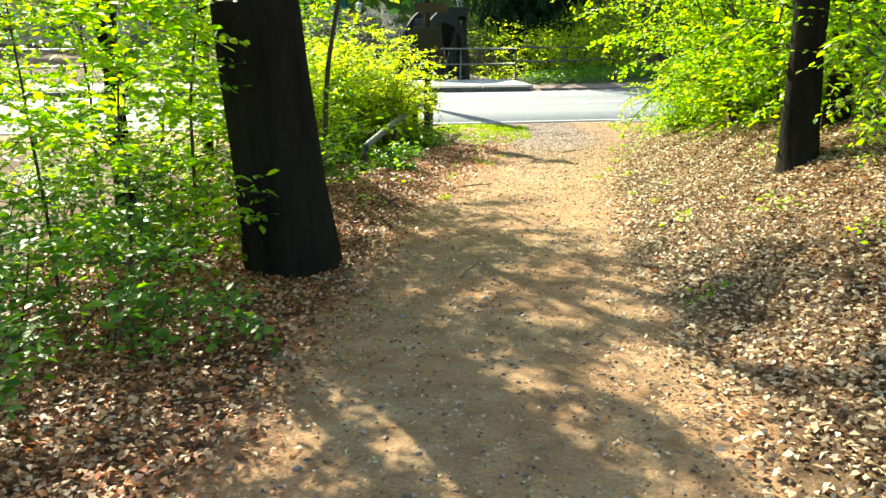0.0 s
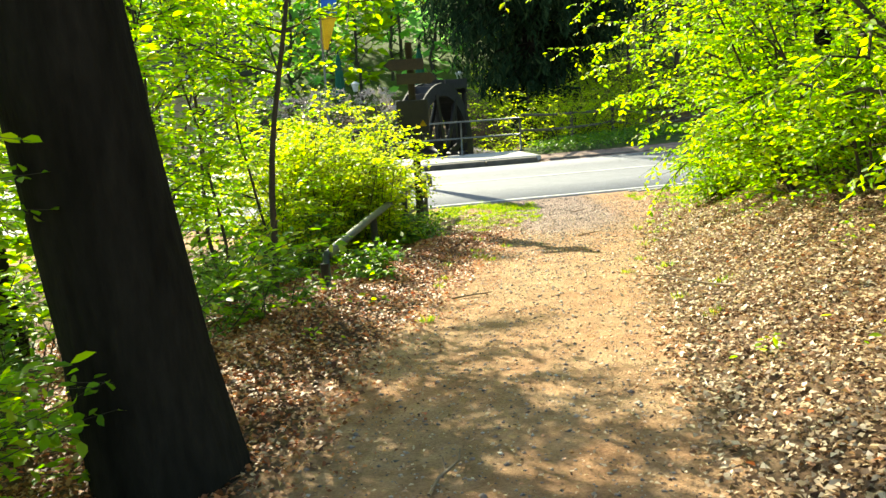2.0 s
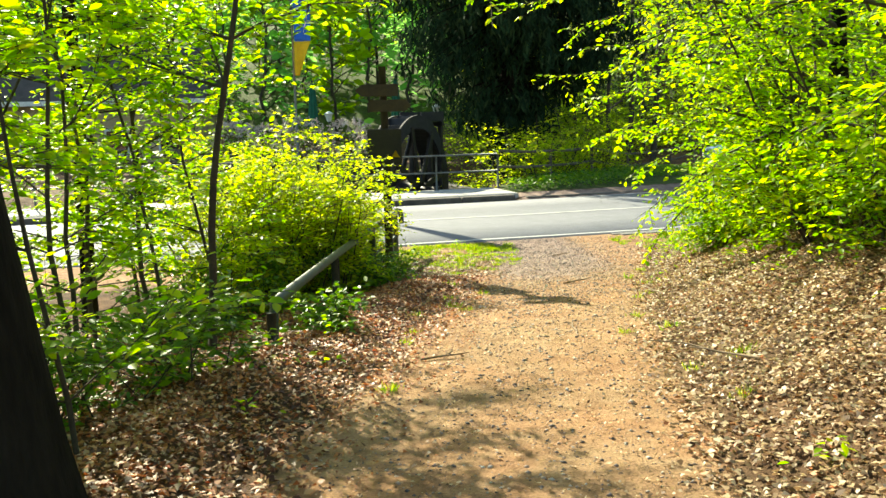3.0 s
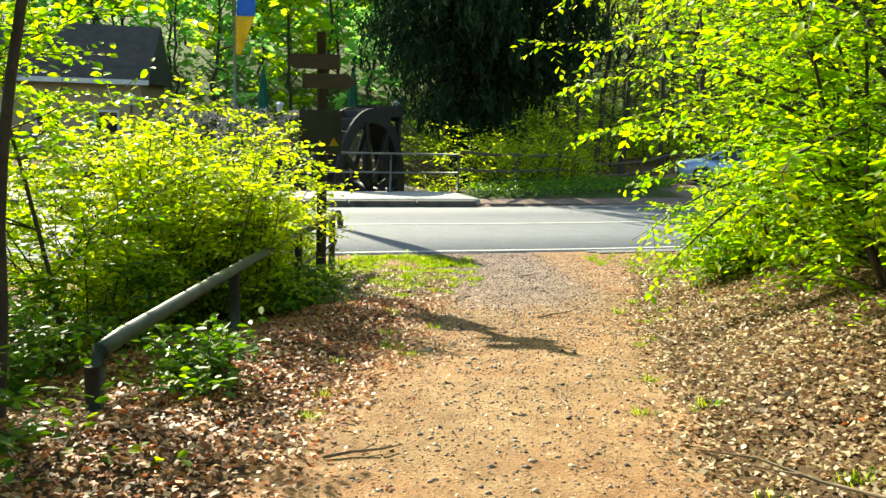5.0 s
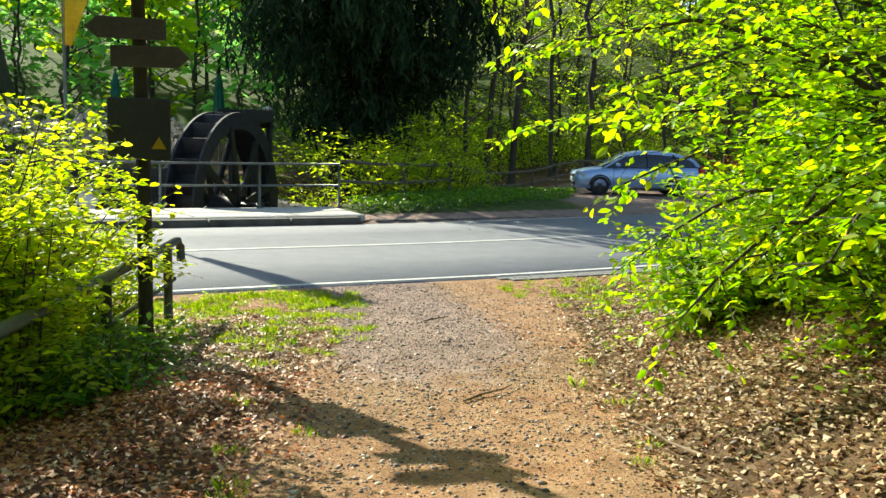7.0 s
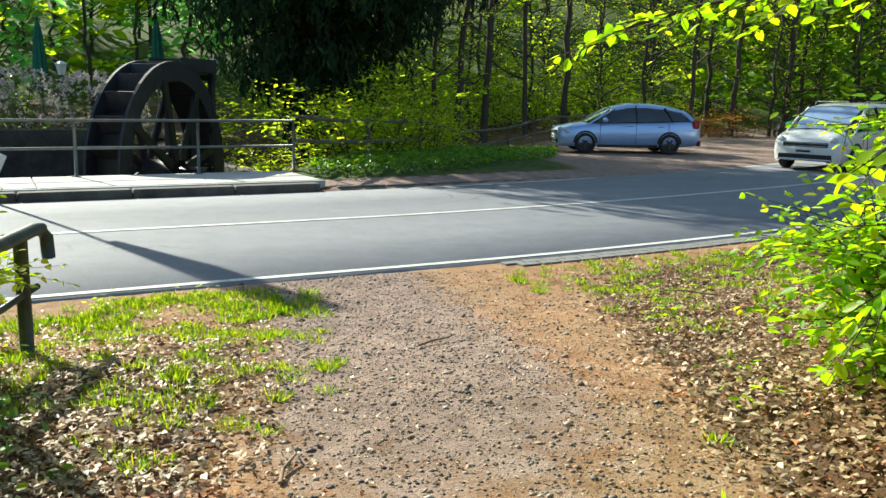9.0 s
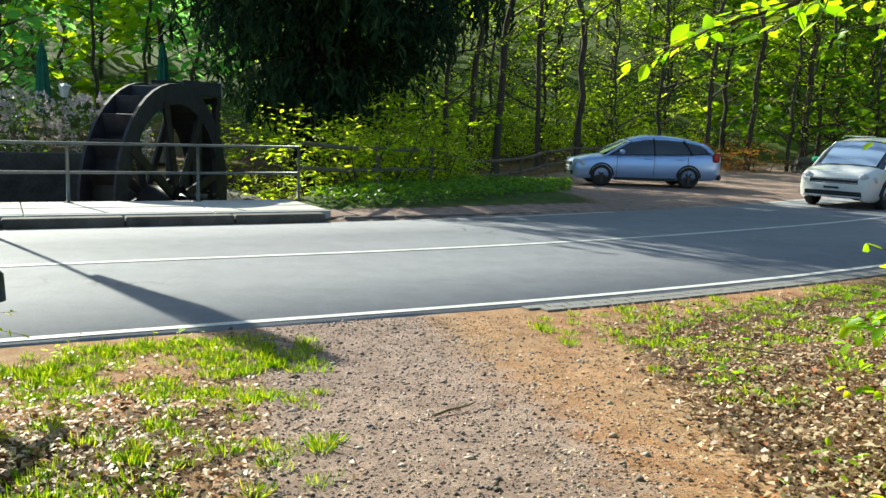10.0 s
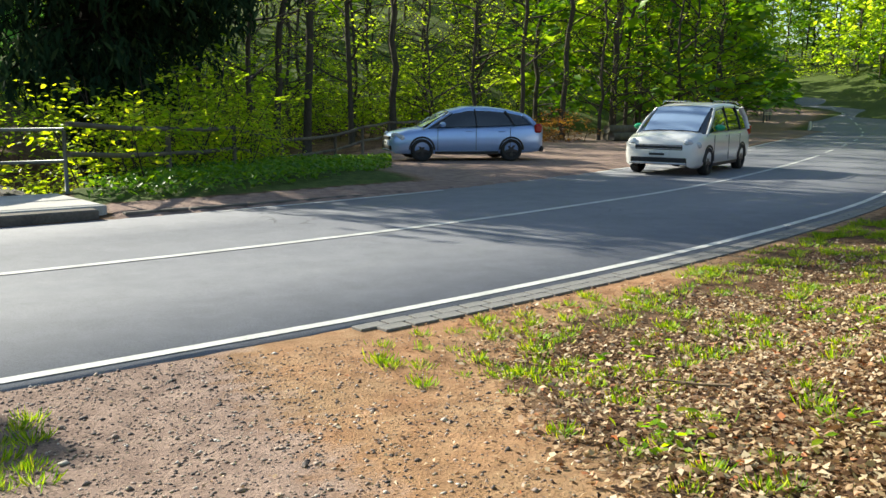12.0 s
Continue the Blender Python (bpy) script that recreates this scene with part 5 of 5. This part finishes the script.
no = np.stack([tilt[:, 0], tilt[:, 1], np.ones(k)], 1)
size = rng2.uniform(0.010, 0.024, k) * np.where((x > path_left(y) + 0.2) & (x < path_right(y) - 0.2), 0.62, 1.0)
centre = np.stack([x, y, height(x, y) + 0.006 + 0.9 * size * rng2.random(k)], 1)
rusty = (x < path_left(y) + 0.5 + 0.25 * wave(x, y, 2.0)) & (y < 14.6)


def litter_mesh(name, c, a, nn, size, mat):
    """Curled dead leaves, each of four uneven corners."""
    k = len(c)
    a = a / np.linalg.norm(a, axis=1, keepdims=True)
    b = np.cross(nn, a)
    b /= np.linalg.norm(b, axis=1, keepdims=True)
    nn = np.cross(a, b)
    t = np.array([(-1, -0.1, 0.1), (0.1, -0.62, 0.35), (1, 0.1, 0.0), (-0.1, 0.62, 0.35)])[None] + rng2.normal(0, 1, (k, 4, 3)) * (0.22, 0.16, 0.22)
    co = c[:, None, :] + size[:, None, None] * (t[:, :, 0:1] * a[:, None] + t[:, :, 1:2] * b[:, None] + t[:, :, 2:3] * nn[:, None])
    me = bpy.data.meshes.new(name)
    me.vertices.add(4 * k)
    me.vertices.foreach_set("co", co.reshape(-1).astype(np.float32))
    me.loops.add(4 * k)
    me.loops.foreach_set("vertex_index", np.arange(4 * k).astype(np.int32))
    me.polygons.add(k)
    me.polygons.foreach_set("loop_start", (np.arange(k) * 4).astype(np.int32))
    me.materials.append(mat)
    me.update(calc_edges=True)
    return me


for sel, mt, lb in ((rusty, M_RUST, "rust-red and orange dead leaves under the shrubs"), (~rusty, M_LITTER, "pale brown dead beech leaves strewn over the bank")):
    tagged(new("dead_leaves", litter_mesh("dead_leaves", centre[sel], al[sel], no[sel], size[sel], mt)), lb, "dead leaves", kind="stuff")

# pebbles: small uneven eight-sided stones
OCT = np.array([(1, 0, 0), (0, 1, 0), (-1, 0, 0), (0, -1, 0), (0, 0, 0.7), (0, 0, -0.6)], float)
OCT_F = np.array([(0, 1, 4), (1, 2, 4), (2, 3, 4), (3, 0, 4), (1, 0, 5), (2, 1, 5), (3, 2, 5), (0, 3, 5)])


def pebbles(name, x, y, size, mat, label):
    k = len(x)
    yaw = rng2.uniform(0, 6.28, k)
    s = size[:, None, None] * rng2.uniform(0.6, 1.25, (k, 6, 1)) * np.stack([np.ones(k), rng2.uniform(0.6, 1, k), rng2.uniform(0.5, 0.9, k)], 1)[:, None, :]
    v = OCT[None] * s
    c, sn = np.cos(yaw)[:, None], np.sin(yaw)[:, None]
    co = np.stack([v[:, :, 0] * c - v[:, :, 1] * sn + x[:, None], v[:, :, 0] * sn + v[:, :, 1] * c + y[:, None], v[:, :, 2] + (height(x, y) + 0.15 * size)[:, None]], 2)
    f = (np.arange(k) * 6)[:, None, None] + OCT_F[None]
    me = bpy.data.meshes.new(name)
    me.vertices.add(6 * k)
    me.vertices.foreach_set("co", co.reshape(-1).astype(np.float32))
    me.loops.add(24 * k)
    me.loops.foreach_set("vertex_index", f.reshape(-1).astype(np.int32))
    me.polygons.add(8 * k)
    me.polygons.foreach_set("loop_start", (np.arange(8 * k) * 3).astype(np.int32))
    me.materials.append(mat)
    me.update(calc_edges=True)
    return tagged(new(name, me), label, "gravel", kind="stuff")


def pebble_keep(x, y, p):
    off = np.maximum(path_left(y) - x, x - path_right(y))
    d = np.interp(off, [-1.0, -0.3, 0.3, 0.8], [1.0, 0.8, 0.25, 0.0]) * np.where(p < 7, np.interp(x, [2.0, 3.4], [1.5, 0.5]), 0.8)
    return d * np.interp(p, [0.1, 0.5, 4.5, 7.5, 12, 18], [0.6, 1.0, 1.0, 0.7, 0.4, 0.25])


x, y = scatter(125000, -1.5, 4.6, 1.0, 19.6, pebble_keep)
pebbles("gravel", x, y, rng2.gamma(2.0, 0.0028, len(x)) + 0.003, M_GRAVEL, "grey and pale gravel stones trodden into the path")

x, y = scatter(160, -0.6, 3.2, 2.5, 17.5, lambda x, y, p: 0.6 * ((x > path_left(y)) & (x < path_right(y))))
pebbles("stones", x, y, rng2.uniform(0.013, 0.03, len(x)), M_PALESTONE, "pale stones half sunk in the trodden path")

# fallen twigs on the path and its edges
for x, y, yaw, ln in ((2.35, 8.7, 140, 0.75), (1.9, 13.6, 35, 0.5), (1.2, 14.6, 75, 0.35), (2.75, 12.2, 110, 0.6), (0.2, 9.6, 20, 0.4), (-0.4, 8.2, 160, 0.55), (3.4, 14.8, 60, 0.45), (1.5, 10.4, 95, 0.3), (4.9, 17.3, 150, 0.5), (2.2, 16.6, 30, 0.35), (0.1, 5.6, 70, 0.45), (1.7, 6.4, 15, 0.4)):
    th = thing("fallen_twig", (x, y, hz(x, y) + 0.012), "dry brown fallen twig lying on the ground", "twig", "fallen twigs", rz=yaw)
    part("stick", tube_mesh("stick", [([(0, 0, 0), (ln * 0.35, 0.03 * ln, 0.004), (ln * 0.7, -0.05 * ln, 0.012), (ln, 0.02, 0.004)], [0.009, 0.008, 0.006, 0.003])], M_DRYTWIG, 5), M_DRYTWIG, th)
    part("side_shoot", tube_mesh("side_shoot", [([(ln * 0.45, 0.0, 0.005), (ln * 0.7, 0.12 * ln, 0.02)], [0.005, 0.002])], M_DRYTWIG, 4), M_DRYTWIG, th)

# grass tufts and blades
def tufts(x, y, n, h, spread):
    c, a, no, s = [], [], [], []
    for i in range(len(x)):
        k = int(n * rng2.uniform(0.6, 1.4))
        az = rng2.uniform(0, 6.28, k)
        r = np.abs(rng2.normal(0, spread, k))
        lean = rng2.uniform(0.2, 1.3, k)
        ln = h * rng2.uniform(0.5, 1.1, k) * rng2.uniform(0.7, 1.1)
        d = np.stack([np.cos(az) * lean, np.sin(az) * lean, np.ones(k)], 1)
        d /= np.linalg.norm(d, axis=1, keepdims=True)
        px_, py_ = x[i] + np.cos(az) * r, y[i] + np.sin(az) * r
        c.append(np.stack([px_, py_, height(px_, py_) - 0.005], 1) + d * ln[:, None])
        a.append(d)
        no.append(np.stack([np.cos(az), np.sin(az), 0.3 * np.ones(k)], 1))
        s.append(ln)
    return [np.concatenate(v) for v in (c, a, no, s)]


gl = scatter(900, -0.6, 1.75, 14.6, 19.0, lambda x, y, p: (p > 0.35) * (p < 4.4) * np.interp(p, [0.3, 1.0, 3.0, 4.4], [0.9, 0.85, 0.4, 0.1]) * (0.2 + 0.8 * (patchy(x, y, 2.6, 0.3) > 0.4)) * (x < path_left(y) + 0.45))
gr = scatter(3600, 3.7, 13.0, 14.6, 24.0, lambda x, y, p: (p > 0.55) * (p < 4.0) * np.interp(p, [0.5, 1.1, 2.4, 4.0], [1.0, 0.9, 0.5, 0.12]) * (0.25 + 0.75 * (patchy(x, y, 2.2, 1.3) > 0.45)))
gb = scatter(260, -0.3, 3.5, 8.0, 17.0, lambda x, y, p: np.interp(np.abs(np.maximum(path_left(y) - x, x - path_right(y))), [0, 0.3, 0.6], [0.6, 0.3, 0.0]) * (patchy(x, y, 2.4, 2.3) > 0.5))
tx, ty = (np.concatenate(v) for v in zip(gl, gr, gb))
c, a, no, s = tufts(tx, ty, 46, 0.037, 0.042)
tagged(new("grass", leaf_mesh("grass", c, a, no, s, M_GRASS, BLADE_T * (1, 0.5, 1))), "tufts of short yellow-green grass in dry earth", "grass", kind="stuff")

# low herbs on the banks and the bright verge beyond the road
hx, hy = scatter(560, -3.0, 8.0, 3.0, 19.0, lambda x, y, p: (np.maximum(path_left(y) - x, x - path_right(y)) > 0.15) * (patchy(x, y, 1.3, 4.0) > 0.55) * 0.8)
hc, ha, hn, hs = [], [], [], []
for i in range(len(hx)):
    k = 14
    az, r = rng2.uniform(0, 6.28, k), np.abs(rng2.normal(0, 0.11, k))
    px_, py_ = hx[i] + np.cos(az) * r, hy[i] + np.sin(az) * r
    hc.append(np.stack([px_, py_, height(px_, py_) + rng2.uniform(0.03, 0.14, k)], 1))
    ha.append(np.stack([np.cos(az), np.sin(az), rng2.normal(0, 0.3, k)], 1))
    hn.append(np.stack([rng2.normal(0, 0.5, k), rng2.normal(0, 0.5, k), np.ones(k)], 1))
    hs.append(rng2.uniform(0.018, 0.034, k))
tagged(new("herbs", leaf_mesh("herbs", *(np.concatenate(v) for v in (hc, ha, hn, hs)), M_LEAF)), "low green woodland herbs among dead leaves", "herbs", kind="stuff")
vx, vy = rng2.uniform(2.6, 12, 26000), rng2.uniform(27.0, 42.0, 26000)
sd, _ = road_dist(vx, vy)
q = sd - HALF
m = (q > 0.95 + 0.25 * patchy(vx, vy, 1.4, 0.2)) & (q < np.interp(vx, [3, 8, 12], [4.0, 6.0, 9.0])) & (q > np.interp(vx, [3, 7, 9.5, 12], [0.9, 1.6, 3.4, 7.5]))
vx, vy = vx[m], vy[m]
k = len(vx)
az = rng2.uniform(0, 6.28, k)
tagged(new("verge_plants", leaf_mesh("verge_plants", np.stack([vx, vy, height(vx, vy) + rng2.uniform(0.02, 0.22, k)], 1), np.stack([np.cos(az), np.sin(az), rng2.uniform(-0.2, 0.9, k)], 1),
                                     np.stack([rng2.normal(0, 0.6, k), rng2.normal(0, 0.6, k), np.ones(k)], 1), rng2.uniform(0.03, 0.07, k), M_LEAF_D)), "low leafy green plants covering the road verge", "plants", kind="stuff")


# ---------------- terrace behind the stream: lanterns, parasols, shrubs, building ----------------
def lantern(at, h):
    th = thing("lantern", at, "white garden lantern on a slim pole", "lantern", "lanterns")
    part("pole", tube_mesh("pole", [([(0, 0, 0), (0, 0, h)], [0.035, 0.028])], M_DARKSTEEL, 8), M_DARKSTEEL, th)
    bm = bmesh.new()
    bmesh.ops.create_cone(bm, cap_ends=True, segments=6, radius1=0.10, radius2=0.19, depth=0.34, matrix=Matrix.Translation((0, 0, h + 0.17)))
    part("shade", bm, M_WHITE, th, "white glass lantern shade")
    bm = bmesh.new()
    bmesh.ops.create_cone(bm, cap_ends=True, segments=6, radius1=0.24, radius2=0.05, depth=0.10, matrix=Matrix.Translation((0, 0, h + 0.39)))
    part("cap", bm, M_WHITE, th)


def parasol(at, h):
    th = thing("closed_parasol", at, "tall closed green canvas parasol", "parasol", "closed parasols")
    part("pole", tube_mesh("pole", [([(0, 0, 0), (0, 0, h)], [0.04, 0.03])], M_OLDWOOD, 8), M_OLDWOOD, th)
    V, Fc = [], []
    prof = [(h * 0.42, 0.20), (h * 0.5, 0.25), (h * 0.7, 0.21), (h * 0.88, 0.15), (h * 0.97, 0.07), (h, 0.02)]
    for z, r in prof:
        for i in range(16):
            t = 2 * math.pi * i / 16
            rr = r * (1.0 if i % 2 else 0.72)
            V.append((rr * math.cos(t), rr * math.sin(t), z))
    for j in range(len(prof) - 1):
        for i in range(16):
            Fc.append((j * 16 + i, j * 16 + (i + 1) % 16, (j + 1) * 16 + (i + 1) % 16, (j + 1) * 16 + i))
    part("canopy", mesh_of("canopy", V, Fc, M_PARASOL), M_PARASOL, th, "folded green canopy")
    bm = bmesh.new()
    bmesh.ops.create_cone(bm, cap_ends=True, segments=10, radius1=0.05, radius2=0.01, depth=0.12, matrix=Matrix.Translation((0, 0, h + 0.05)))
    part("finial", bm, M_BLACK, th)
    part("base", bm_box((0.5, 0.5, 0.08), (0, 0, 0.04), 0.02), M_KERB, th)


def table_set(at, rz):
    th = thing("garden_table", at, "pale round-edged garden table on the terrace", "table", "garden tables", rz)
    part("tabletop", bm_box((1.2, 0.8, 0.04), (0, 0, 0.74), 0.015), M_WHITE, th)
    for sx_ in (-0.5, 0.5):
        for sy_ in (-0.3, 0.3):
            part("leg", tube_mesh("leg", [([(sx_, sy_, 0), (sx_ * 0.9, sy_ * 0.9, 0.73)], [0.02, 0.02])], M_DARKSTEEL, 6), M_DARKSTEEL, th)
    for sy_ in (-0.75, 0.75):
        ch = thing("garden_bench", (at[0] - sy_ * math.sin(radians(rz)), at[1] + sy_ * math.cos(radians(rz)), at[2]), "dark slatted garden bench beside a table", "bench", "garden benches", rz)
        part("seat", bm_box((1.1, 0.32, 0.04), (0, 0, 0.44), 0.01), M_OLDWOOD, ch)
        part("backrest", bm_box((1.1, 0.03, 0.3), (0, math.copysign(0.16, sy_), 0.70), 0.01), M_OLDWOOD, ch)
        for sx_ in (-0.48, 0.48):
            part("leg", bm_box((0.05, 0.3, 0.43), (sx_, 0, 0.215), 0.008), M_OLDWOOD, ch)


lantern((-3.92, 41.8, hz(-3.92, 41.8)), 2.1 - hz(-3.92, 41.8))
lantern((0.8, 41.3, hz(0.8, 41.3)), 2.3 - hz(0.8, 41.3))
lantern((-9.5, 40.5, hz(-9.5, 40.5)), 2.2 - hz(-9.5, 40.5))
parasol((-4.7, 42.6, hz(-4.7, 42.6)), 3.85 - hz(-4.7, 42.6))
parasol((-0.95, 41.6, hz(-0.95, 41.6)), 3.95 - hz(-0.95, 41.6))
for x, y, rz in ((-6.6, 40.2, 12), (-9.6, 38.6, 10), (-12.6, 37.6, 14), (-8.2, 43.0, 8)):
    table_set((x, y, hz(x, y)), rz)


def flowering(base, h, seed):
    r = np.random.default_rng(seed)
    st = [((r.normal(0, 0.25), r.normal(0, 0.25)), (r.normal(0, 0.5), r.normal(0, 0.5), 1), h * r.uniform(0.7, 1.1), 0.015) for _ in range(8)]
    th = woody("rhododendron", base, "dark-leaved rhododendron with pale pink blossom on the terrace", "shrub", seed + 1, st, 0.075, M_LEAF_D, M_TWIG, "rhododendrons", 0.1, (0.25, 0.5), 4, 5, 0.1, 0.9, 0.1)
    out = []
    for _ in range(150):
        d = unit(r.normal(0, 1, 3) + np.array((0, -0.3, 0.5)))
        c = np.array((0, 0, h * 0.62)) + d * h * np.array((0.55, 0.55, 0.45)) * r.uniform(0.85, 1.1)
        for _ in range(5):
            out.append((c + r.normal(0, 0.05, 3), unit(r.normal(0, 1, 3)), unit(r.normal(0, 1, 3)), 0.06))
    tagged(part("blossom", leaves_of("blossom", out, M_BLOSSOM), M_BLOSSOM, th, "pale pink blossom clusters"), kind="stuff")


for i, (x, y, h) in enumerate([(-5.1, 41.2, 2.1), (-3.0, 40.9, 2.0), (-6.6, 42.0, 1.9), (-2.0, 40.3, 1.4), (-8.0, 41.2, 1.7)]):
    flowering((x, y), h, 800 + 10 * i)

# banner on a tall pole by the footway
fx, fy = -3.2, 27.15
flagpole = thing("flagpole", (fx, fy, 0.15), "tall slim pole with a hanging blue and yellow banner", "flagpole")
part("pole", tube_mesh("pole", [([(0, 0, 0), (0, 0, 5.55)], [0.04, 0.028])], M_STEEL, 8), M_STEEL, flagpole)
part("arm", tube_mesh("arm", [([(0, 0, 5.42), (0.5, -0.05, 5.42)], [0.015, 0.012])], M_STEEL, 6), M_STEEL, flagpole)


def cloth(z0, z1, w0, w1, n=10):
    V, Fc = [], []
    for i in range(n + 1):
        t = i / n
        z, w = z0 + (z1 - z0) * t, w0 + (w1 - w0) * t
        for j in range(7):
            u = j / 6
            V.append((0.05 + w * u, -0.05 + 0.05 * math.sin(5 * u + 3 * z), z))
    for i in range(n):
        for j in range(6):
            Fc.append((i * 7 + j, i * 7 + j + 1, (i + 1) * 7 + j + 1, (i + 1) * 7 + j))
    return V, Fc


for nm, mt, dims in (("blue_half", M_BLUE, (5.4, 4.2, 0.46, 0.44)), ("yellow_half", M_YELLOW, (4.2, 3.3, 0.44, 0.1))):
    ob = part(nm, mesh_of(nm, *cloth(*dims), mt, True), mt, flagpole)
    sol = ob.modifiers.new("thick", "SOLIDIFY")
    sol.thickness = 0.008

# white board leaning behind the railing
board = thing("leaning_board", (-3.15, 28.95, hz(-3.15, 28.95)), "white panel on a frame leaning over the stream wall", "board", rz=20)
ob = part("panel", bm_box((0.42, 0.03, 0.55), (0, 0, 0), 0.008), M_WHITE, board)
ob.matrix_basis = pose(0, 0, 0.3 - hz(-3.15, 28.95), -25, 28, 0)
ob = part("stand", bm_box((0.06, 0.06, 1.9), (0, 0.1, -0.1 - 0.45 * hz(-3.15, 28.95) * 0), 0.01), M_OLDWOOD, board)
ob.matrix_basis = pose(0, 0, 0.9, 0, 0, 0)

# inn beyond the terrace
inn = thing("inn", (-17.5, 49.0, hz(-17.5, 49.0) - 1.2), "low ochre plastered inn with a dark roof", "building", rz=6)
part("wall", bm_box((13.0, 7.0, 4.2), (0, 0, 2.1), 0.02), M_PLASTER, inn)
bm = bmesh.new()
v = [bm.verts.new(p) for p in ((-6.9, -4.2, 4.1), (6.9, -4.2, 4.1), (6.9, 4.2, 4.1), (-6.9, 4.2, 4.1), (-6.9, 0, 6.9), (6.9, 0, 6.9))]
for f in ((0, 1, 5, 4), (2, 3, 4, 5), (0, 4, 3), (1, 2, 5), (3, 2, 1, 0)):
    bm.faces.new([v[i] for i in f])
part("roof", bm, M_ROOF, inn, "dark tiled roof")
part("eave_board", bm_box((13.9, 0.08, 0.22), (0, -4.22, 4.1), 0.01), M_WHITE, inn)
for i in range(5):
    w = part("window", bm_box((1.1, 0.10, 1.3), (-5.0 + 2.5 * i, -3.52, 2.2), 0.01), M_WHITE, inn)
    part("pane", bm_box((0.9, 0.03, 1.1), (-5.0 + 2.5 * i, -3.585, 2.2), 0.005), M_TINT, w)

# logs at the far end of the car park
lx, ly = 27.6, 46.6
logs = thing("log_pile", (lx, ly, hz(lx, ly)), "stack of old brown logs at the edge of the car park", "logs", rz=14)
for dx, dz, dy, r in ((0, 0.2, 0, 0.2), (0.15, 0.2, 0.42, 0.19), (-0.1, 0.53, 0.2, 0.19)):
    part("log", tube_mesh("log", [([(-1.7 + dx, dy, dz), (0, dy + 0.02, dz), (1.7 + dx, dy, dz)], [r, r * 0.97, r * 0.92])], M_OLDWOOD, 12), M_OLDWOOD, logs)

# pale guard rail beside the far bend
gx, gy = 56.0, 65.6
guard = thing("guard_rail", (gx, gy, hz(gx, gy)), "pale steel guard rail at the bend of the road", "guard rail", rz=38)
for xx in (-2.4, 0.0, 2.4):
    part("post", bm_box((0.12, 0.1, 0.9), (xx, 0, 0.35), 0.01), M_STEEL, guard)
for zz in (0.55, 0.68):
    part("beam", bm_box((5.6, 0.05, 0.11), (0, -0.07, zz), 0.02), M_CONC, guard)

# small pavers of the gutter beside the near edge line
gutter = tagged(new("gutter"), "strip of grey concrete pavers along the road edge", "gutter", kind="structure")
i0, i1 = near_index(3.2), near_index(16.0)
seg = np.linalg.norm(np.diff(ROADC[i0:i1 + 1, :2], axis=0), axis=1)
run = np.concatenate([[0], np.cumsum(seg)])
for row, off in enumerate((-3.475, -3.60)):
    me = None
    s_ = 0.12 * row
    while s_ < run[-1] - 0.3:
        x = np.interp(s_, run, ROADC[i0:i1 + 1, 0])
        X, Y = road_xy(x, off)
        X2, Y2 = road_xy(x + 0.1, off)
        if me is None:
            b = bm_box((0.236, 0.121, 0.08), (0, 0, 0), 0.004)
            me = bpy.data.meshes.new("paver")
            b.to_mesh(me)
            b.free()
            me.materials.append(M_PAVER)
        ob = new("paver", me)
        ob.parent = gutter
        ob.matrix_basis = pose(X, Y, -0.038 + 0.0015 * math.sin(s_ * 7), math.sin(s_ * 3.1) * 0.4, math.sin(s_ * 5.3) * 0.3, math.degrees(math.atan2(Y2 - Y, X2 - X)))
        s_ += 0.24
